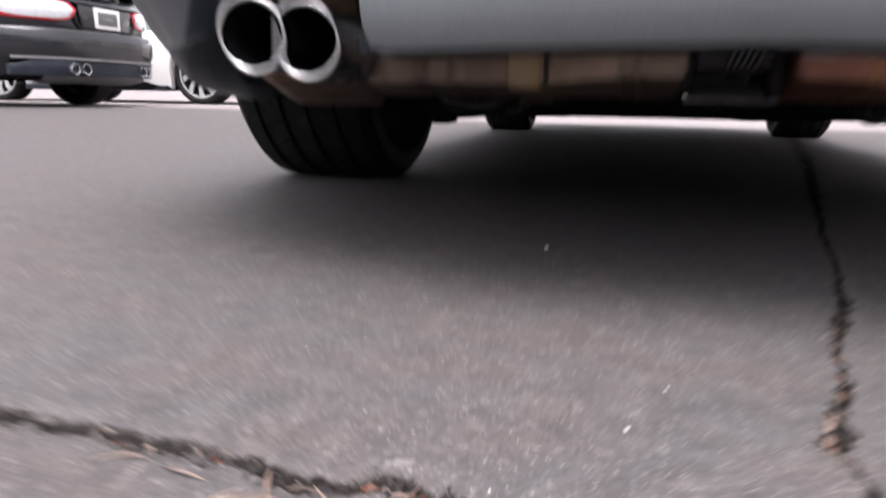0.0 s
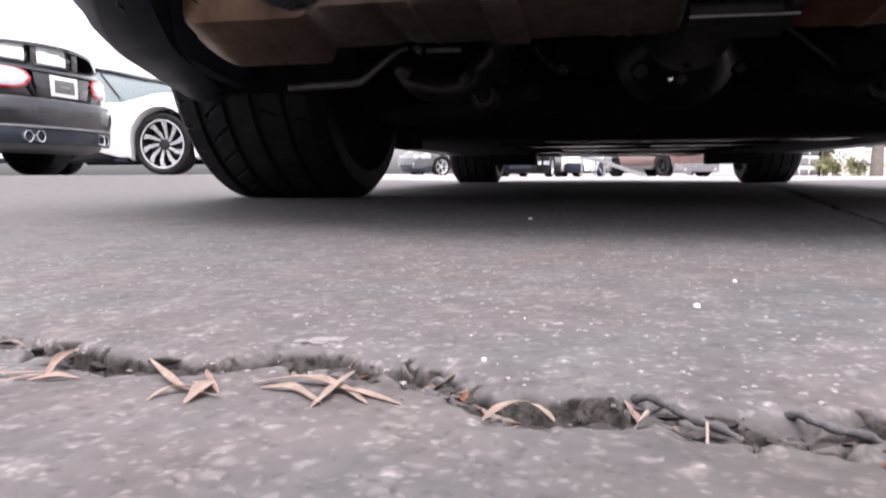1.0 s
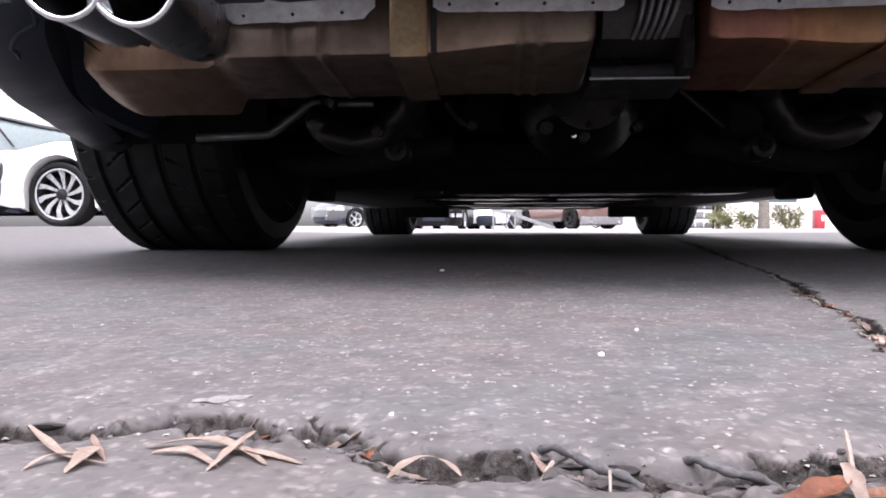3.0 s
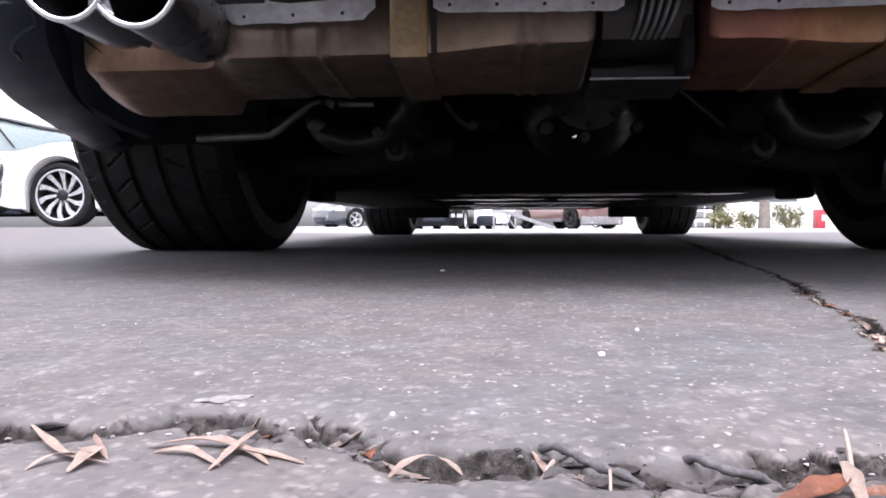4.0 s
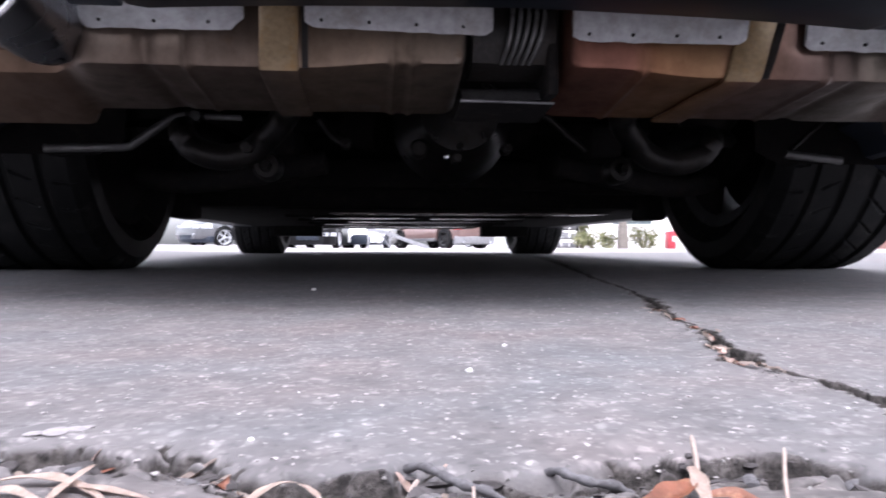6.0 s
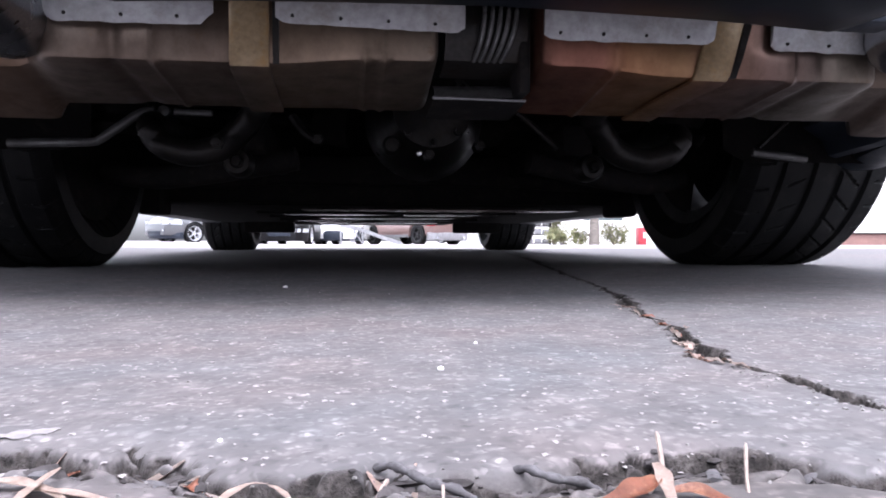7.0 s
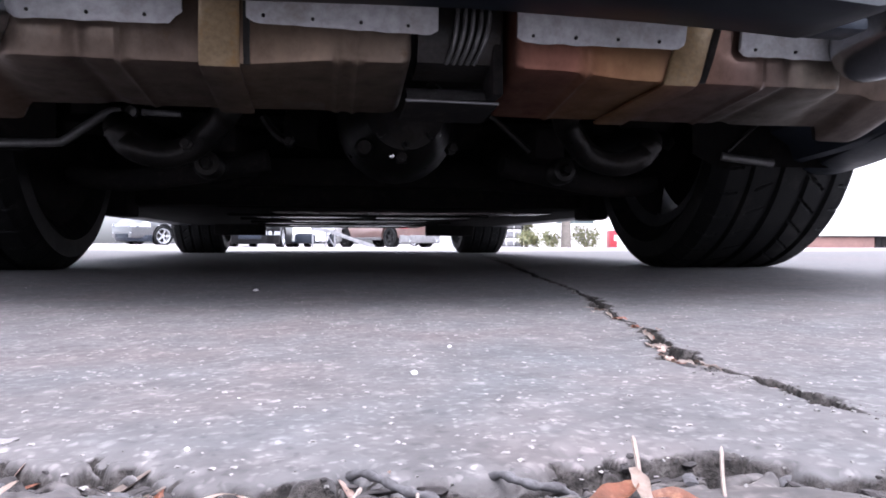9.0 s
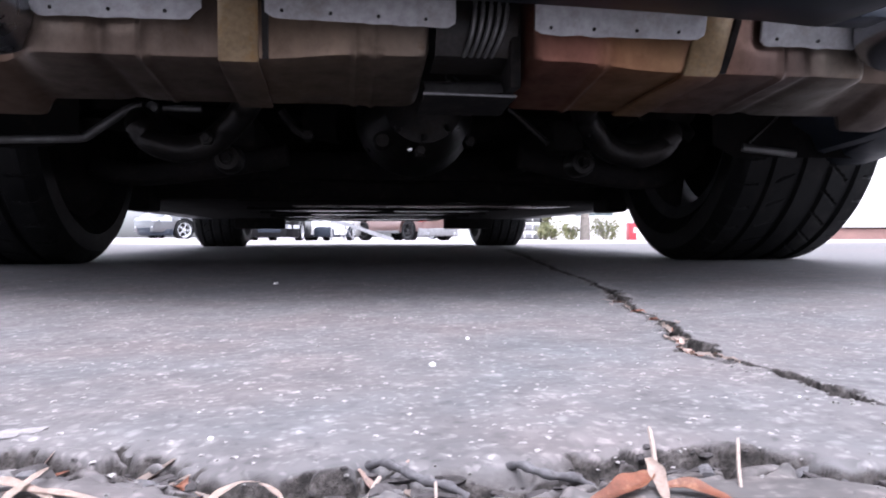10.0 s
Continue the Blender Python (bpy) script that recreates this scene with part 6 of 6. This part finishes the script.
blade(((-0.0530, 0.5950, 0.0075), (-0.0536, 0.5905, 0.0060), (-0.0545, 0.5850, 0.0030), (-0.0560, 0.5790, 0.0)), 0.0014, 32, LEAF, "pale curled underside of a dry leaf in the crack")
blade(((-0.0545, 0.5850, 0.0015), (-0.0500, 0.5835, 0.0028), (-0.0455, 0.5800, 0.0015), (-0.0430, 0.5770, 0.0)), 0.0020, 33, RUSTLEAF, BROWNLEAF)
for k, (pts, r) in enumerate(((((-0.0387, 0.5806, -0.003), (-0.0350, 0.589, 0.0015), (-0.0300, 0.598, 0.0065)), 0.00042), (((-0.0580, 0.5870, 0.0), (-0.0530, 0.5915, 0.0025), (-0.0505, 0.5970, 0.0045), (-0.0475, 0.6060, 0.0075)), 0.00055),
                              (((-0.1135, 0.5942, -0.002), (-0.1120, 0.597, 0.0), (-0.1105, 0.6000, 0.0010)), 0.0005), (((-0.1000, 0.588, -0.004), (-0.0996, 0.592, 0.0), (-0.0993, 0.5947, 0.0012)), 0.00035))):
    bm = bmesh.new()
    path = smooth_path(pts, 5)
    tube(bm, path, [r] * (len(path) - 1) + [r * 0.5], 6)
    tagged(part("straw", bm, STRAW), "thin dry pale straw stuck in the crack", "straw", "leaf litter")

# strands of old sealant bridging the near crack
for pts in (((-0.1125, 0.6170, -0.002), (-0.1093, 0.6125, 0.0), (-0.1060, 0.6060, 0.0006), (-0.1030, 0.6010, 0.0004), (-0.1000, 0.5980, 0.0), (-0.0962, 0.5967, -0.0006), (-0.0925, 0.5962, -0.0030)),
            ((-0.0805, 0.6105, -0.002), (-0.0786, 0.6060, 0.0002), (-0.0763, 0.6008, 0.0004), (-0.0726, 0.5980, 0.0), (-0.0680, 0.5975, -0.0006), (-0.0645, 0.5975, -0.0030))):
    bm = bmesh.new()
    path = smooth_path(pts, 6)
    tube(bm, path, [0.0010 + 0.0002 * math.sin(k * 0.9) + 0.0001 * math.sin(k * 2.3) for k in range(len(path))], 10)
    tagged(part("sealant_strand", bm, LUMP), "curved strand of grey old sealant lying in the crack", "sealant", "loose sealant")


def stone(name, x, y, sx, sy, sz, turn, seed, mat, label):
    bm = bmesh.new()
    bmesh.ops.create_icosphere(bm, subdivisions=2, radius=1.0)
    for v in bm.verts:
        d = 1 + 0.28 * noise.noise(v.co * 1.6 + Vector((seed * 3.1, 0, 0)))
        v.co = Vector((v.co.x * sx * d, v.co.y * sy * d, v.co.z * sz * d))
    ob = part(name, bm, mat, sharp=30)
    ob.matrix_world = pose(x, y, height(x, y) + sz * 0.4, 0, 0, turn)
    return tagged(ob, label, "pebble", "loose stones")


stone("pebble", -0.083, 0.729, 0.0015, 0.0013, 0.0011, 20, 1, PEBBLE, "small white pebble on the asphalt")
stone("pebble", -0.193, 1.252, 0.0032, 0.0026, 0.0018, 40, 2, PEBBLE, "small white pebble on the asphalt")
stone("pebble", -0.152, 0.637, 0.0008, 0.0007, 0.0006, 70, 3, PEBBLE, "small white pebble on the asphalt")
stone("pebble", -0.056, 0.801, 0.0011, 0.0010, 0.0008, 70, 4, PEBBLE, "small white pebble on the asphalt")
for k, (dx, dy, a, b) in enumerate(((0, 0, 0.0044, 0.0034), (0.0046, 0.0022, 0.0034, 0.0026), (-0.0050, -0.0012, 0.0030, 0.0022), (0.0070, 0.0040, 0.0020, 0.0014))):
    stone("paint_fleck", -0.207 + dx, 0.652 + dy, a * 0.8, b * 1.4, 0.0003, 25 + 40 * k, 5 + k, FLECK, "flat pale fleck stuck to the asphalt")
# pale crumbs and leaf scraps caught in the long crack
for k, (a, b) in enumerate((((0.082, 0.965), (0.086, 0.940)), ((0.090, 1.00), (0.094, 0.975)))):
    leaf(a, b, 0.0009, 0.001, 30 + k, STRAW if k % 2 else LEAF, "pale leaf scrap caught in the long asphalt crack")
rnd = random.Random(18)
for k in range(11):
    y = rnd.uniform(0.735, 0.80)
    x = table(y, CRACK) - 0.0045 + rnd.gauss(0, 0.002)
    a, ln = rnd.uniform(-0.9, 0.9), rnd.uniform(0.004, 0.009)
    leaf((x, y), (x + ln * math.sin(a), y + ln * math.cos(a)), rnd.uniform(0.0006, 0.0011), 0.0012, 50 + k, LEAF if k % 3 else TANSTONE, "pale leaf scrap caught in the long asphalt crack")
rnd = random.Random(28)
for k in range(26):
    y = rnd.uniform(0.68, 1.02)
    x = table(y, CRACK) + rnd.gauss(0, 0.0025)
    a, ln = rnd.uniform(-0.9, 0.9), rnd.uniform(0.005, 0.012)
    leaf((x, y), (x + ln * math.sin(a), y + ln * math.cos(a)), rnd.uniform(0.0007, 0.0014), 0.0008, 80 + k, (STRAW, RUSTLEAF, STRAW)[k % 3], "brown leaf scrap caught in the long asphalt crack")
rnd = random.Random(8)
for k in range(16):
    y = rnd.uniform(0.735, 0.795)
    stone("crumb", table(y, CRACK) - 0.004 + rnd.gauss(0, 0.0022), y, 0.0010 + 0.0012 * rnd.random(), 0.0009 + 0.0009 * rnd.random(), 0.0009, rnd.uniform(0, 180), 40 + k, TANSTONE, "pinkish tan crumb caught in the long crack")


def grit(name, n, seed, mat, place, lo, hi, label, flat=0.7):
    """Many small angular stones in one mesh."""
    rnd = random.Random(seed)
    co, faces = [], []
    base = [Vector(v) for v in ((1, 0, -0.3), (-0.4, 0.9, -0.3), (-0.5, -0.9, -0.3), (0.5, 0.5, 0.7), (-0.7, 0.1, 0.6), (0.3, -0.6, 0.7))]
    tris = ((0, 1, 3), (1, 4, 3), (1, 2, 4), (2, 5, 4), (2, 0, 5), (0, 3, 5), (3, 4, 5), (0, 2, 1))
    pts = [place(rnd) for _ in range(n)]
    zs = relief(np.array([q[0] for q in pts]), np.array([q[1] for q in pts]))[0]
    for (x, y), z in zip(pts, zs):
        r = rnd.uniform(lo, hi)
        a = rnd.uniform(0, 6.28)
        o = len(co)
        for v in base:
            j = v * r * rnd.uniform(0.7, 1.25)
            co.append((x + j.x * math.cos(a) - j.y * math.sin(a), y + j.x * math.sin(a) + j.y * math.cos(a), z + j.z * flat + r * 0.14 * flat))
        faces += [tuple(o + i for i in t) for t in tris]
    mesh = bpy.data.meshes.new(name)
    mesh.from_pydata(co, [], faces)
    mesh.update()
    mesh.materials.append(mat)
    return tagged(new(name, mesh), label, "gravel", kind="stuff")


def in_seam(rnd):
    x = rnd.uniform(-0.5, 0.4)
    return x, table(x, SEAM) + rnd.gauss(0, 0.009)


def in_crack(rnd):
    y = rnd.uniform(0.6, 1.5)
    return table(y, CRACK) + rnd.gauss(0, 0.005), y


def near_field(rnd):
    return rnd.uniform(-0.9, 0.8), 0.60 + 1.3 * rnd.random() ** 1.5


grit("seam_grit", 420, 11, GRIT, in_seam, 0.0003, 0.0008, "dark crumbs of broken asphalt in the near crack")
grit("crack_grit", 1200, 12, GRIT, in_crack, 0.0003, 0.0010, "dark crumbs of broken asphalt in the long crack")
grit("pale_chips", 140, 13, PEBBLE, near_field, 0.0004, 0.0009, "scattered pale stone chips in the asphalt surface", 0.3)


def worn_field(rnd):
    return rnd.gauss(-0.03, 0.30), 0.612 + 1.1 * rnd.random() ** 1.3


grit("pale_aggregate", 3200, 14, CHIP, worn_field, 0.0005, 0.0014, "pale aggregate stones worn nearly flush with the asphalt", 0.30)


def rubble(name, n, seed, mat, place, lo, hi, label):
    """Angular lumps of broken asphalt, mostly sunk, in one mesh: each a ball cut by random planes."""
    rnd = random.Random(seed)
    bm = bmesh.new()
    bmesh.ops.create_icosphere(bm, subdivisions=2, radius=1.0)
    base = np.array([v.co for v in bm.verts])
    tris = np.array([[v.index for v in f.verts] for f in bm.faces])
    bm.free()
    pts = [place(rnd) for _ in range(n)]
    zs = relief(np.array([q[0] for q in pts]), np.array([q[1] for q in pts]))[0]
    co, faces = [], []
    for k, ((x, y), z) in enumerate(zip(pts, zs)):
        r = lo + (hi - lo) * rnd.random() ** 2.2
        away = np.array([[rnd.gauss(0, 1) for _ in range(3)] for _ in range(9)])
        away /= np.linalg.norm(away, axis=1)[:, None]
        reach = np.array([rnd.uniform(0.5, 0.95) for _ in range(9)])
        d = np.min(np.where(base @ away.T > 0.05, reach / np.maximum(base @ away.T, 0.05), 1.15), axis=1)
        d = np.minimum(d, 1.15) * (1 + 0.05 * fbm(base[:, 0] + k, base[:, 1] + base[:, 2] * 0.7, 0.35, 81, 2))
        v = base * d[:, None] * r * np.array([rnd.uniform(1.0, 1.9), rnd.uniform(0.7, 1.1), rnd.uniform(0.35, 0.6)])
        m = np.array(pose(x, y, z + r * rnd.uniform(-0.22, 0.12), rnd.gauss(0, 12), rnd.gauss(0, 12), rnd.gauss(0, 40)))
        co.append(v @ m[:3, :3].T + m[:3, 3])
        faces.append(tris + k * len(base))
    mesh = bpy.data.meshes.new(name)
    mesh.from_pydata(np.concatenate(co).tolist(), [], np.concatenate(faces).tolist())
    mesh.update()
    mesh.materials.append(mat)
    mesh.shade_smooth()
    mesh.set_sharp_from_angle(angle=math.radians(28))
    return tagged(new(name, mesh), label, "gravel", kind="stuff")


def along_seam(rnd):
    x = rnd.uniform(-0.36, 0.10)
    if rnd.random() < 0.45:
        return x, table(x, SEAM) + rnd.gauss(0, 0.003)
    return x, table(x, SEAM) - 0.002 + max(-0.012, min(0.008, rnd.gauss(0, 0.0055)))


rubble("seam_rubble", 980, 21, RUBBLE, along_seam, 0.0006, 0.0034, "angular broken lumps of dark grey asphalt in the near crack")


def near_lip(rnd):
    x = rnd.uniform(-0.19, 0.08)
    return x, table(x, SEAM) - 0.005 + max(-0.007, min(0.005, rnd.gauss(0, 0.0035)))


rubble("lip_rubble", 110, 22, LUMP, near_lip, 0.0008, 0.0030, "bluish grey crumbled lumps along the near crack's edge")
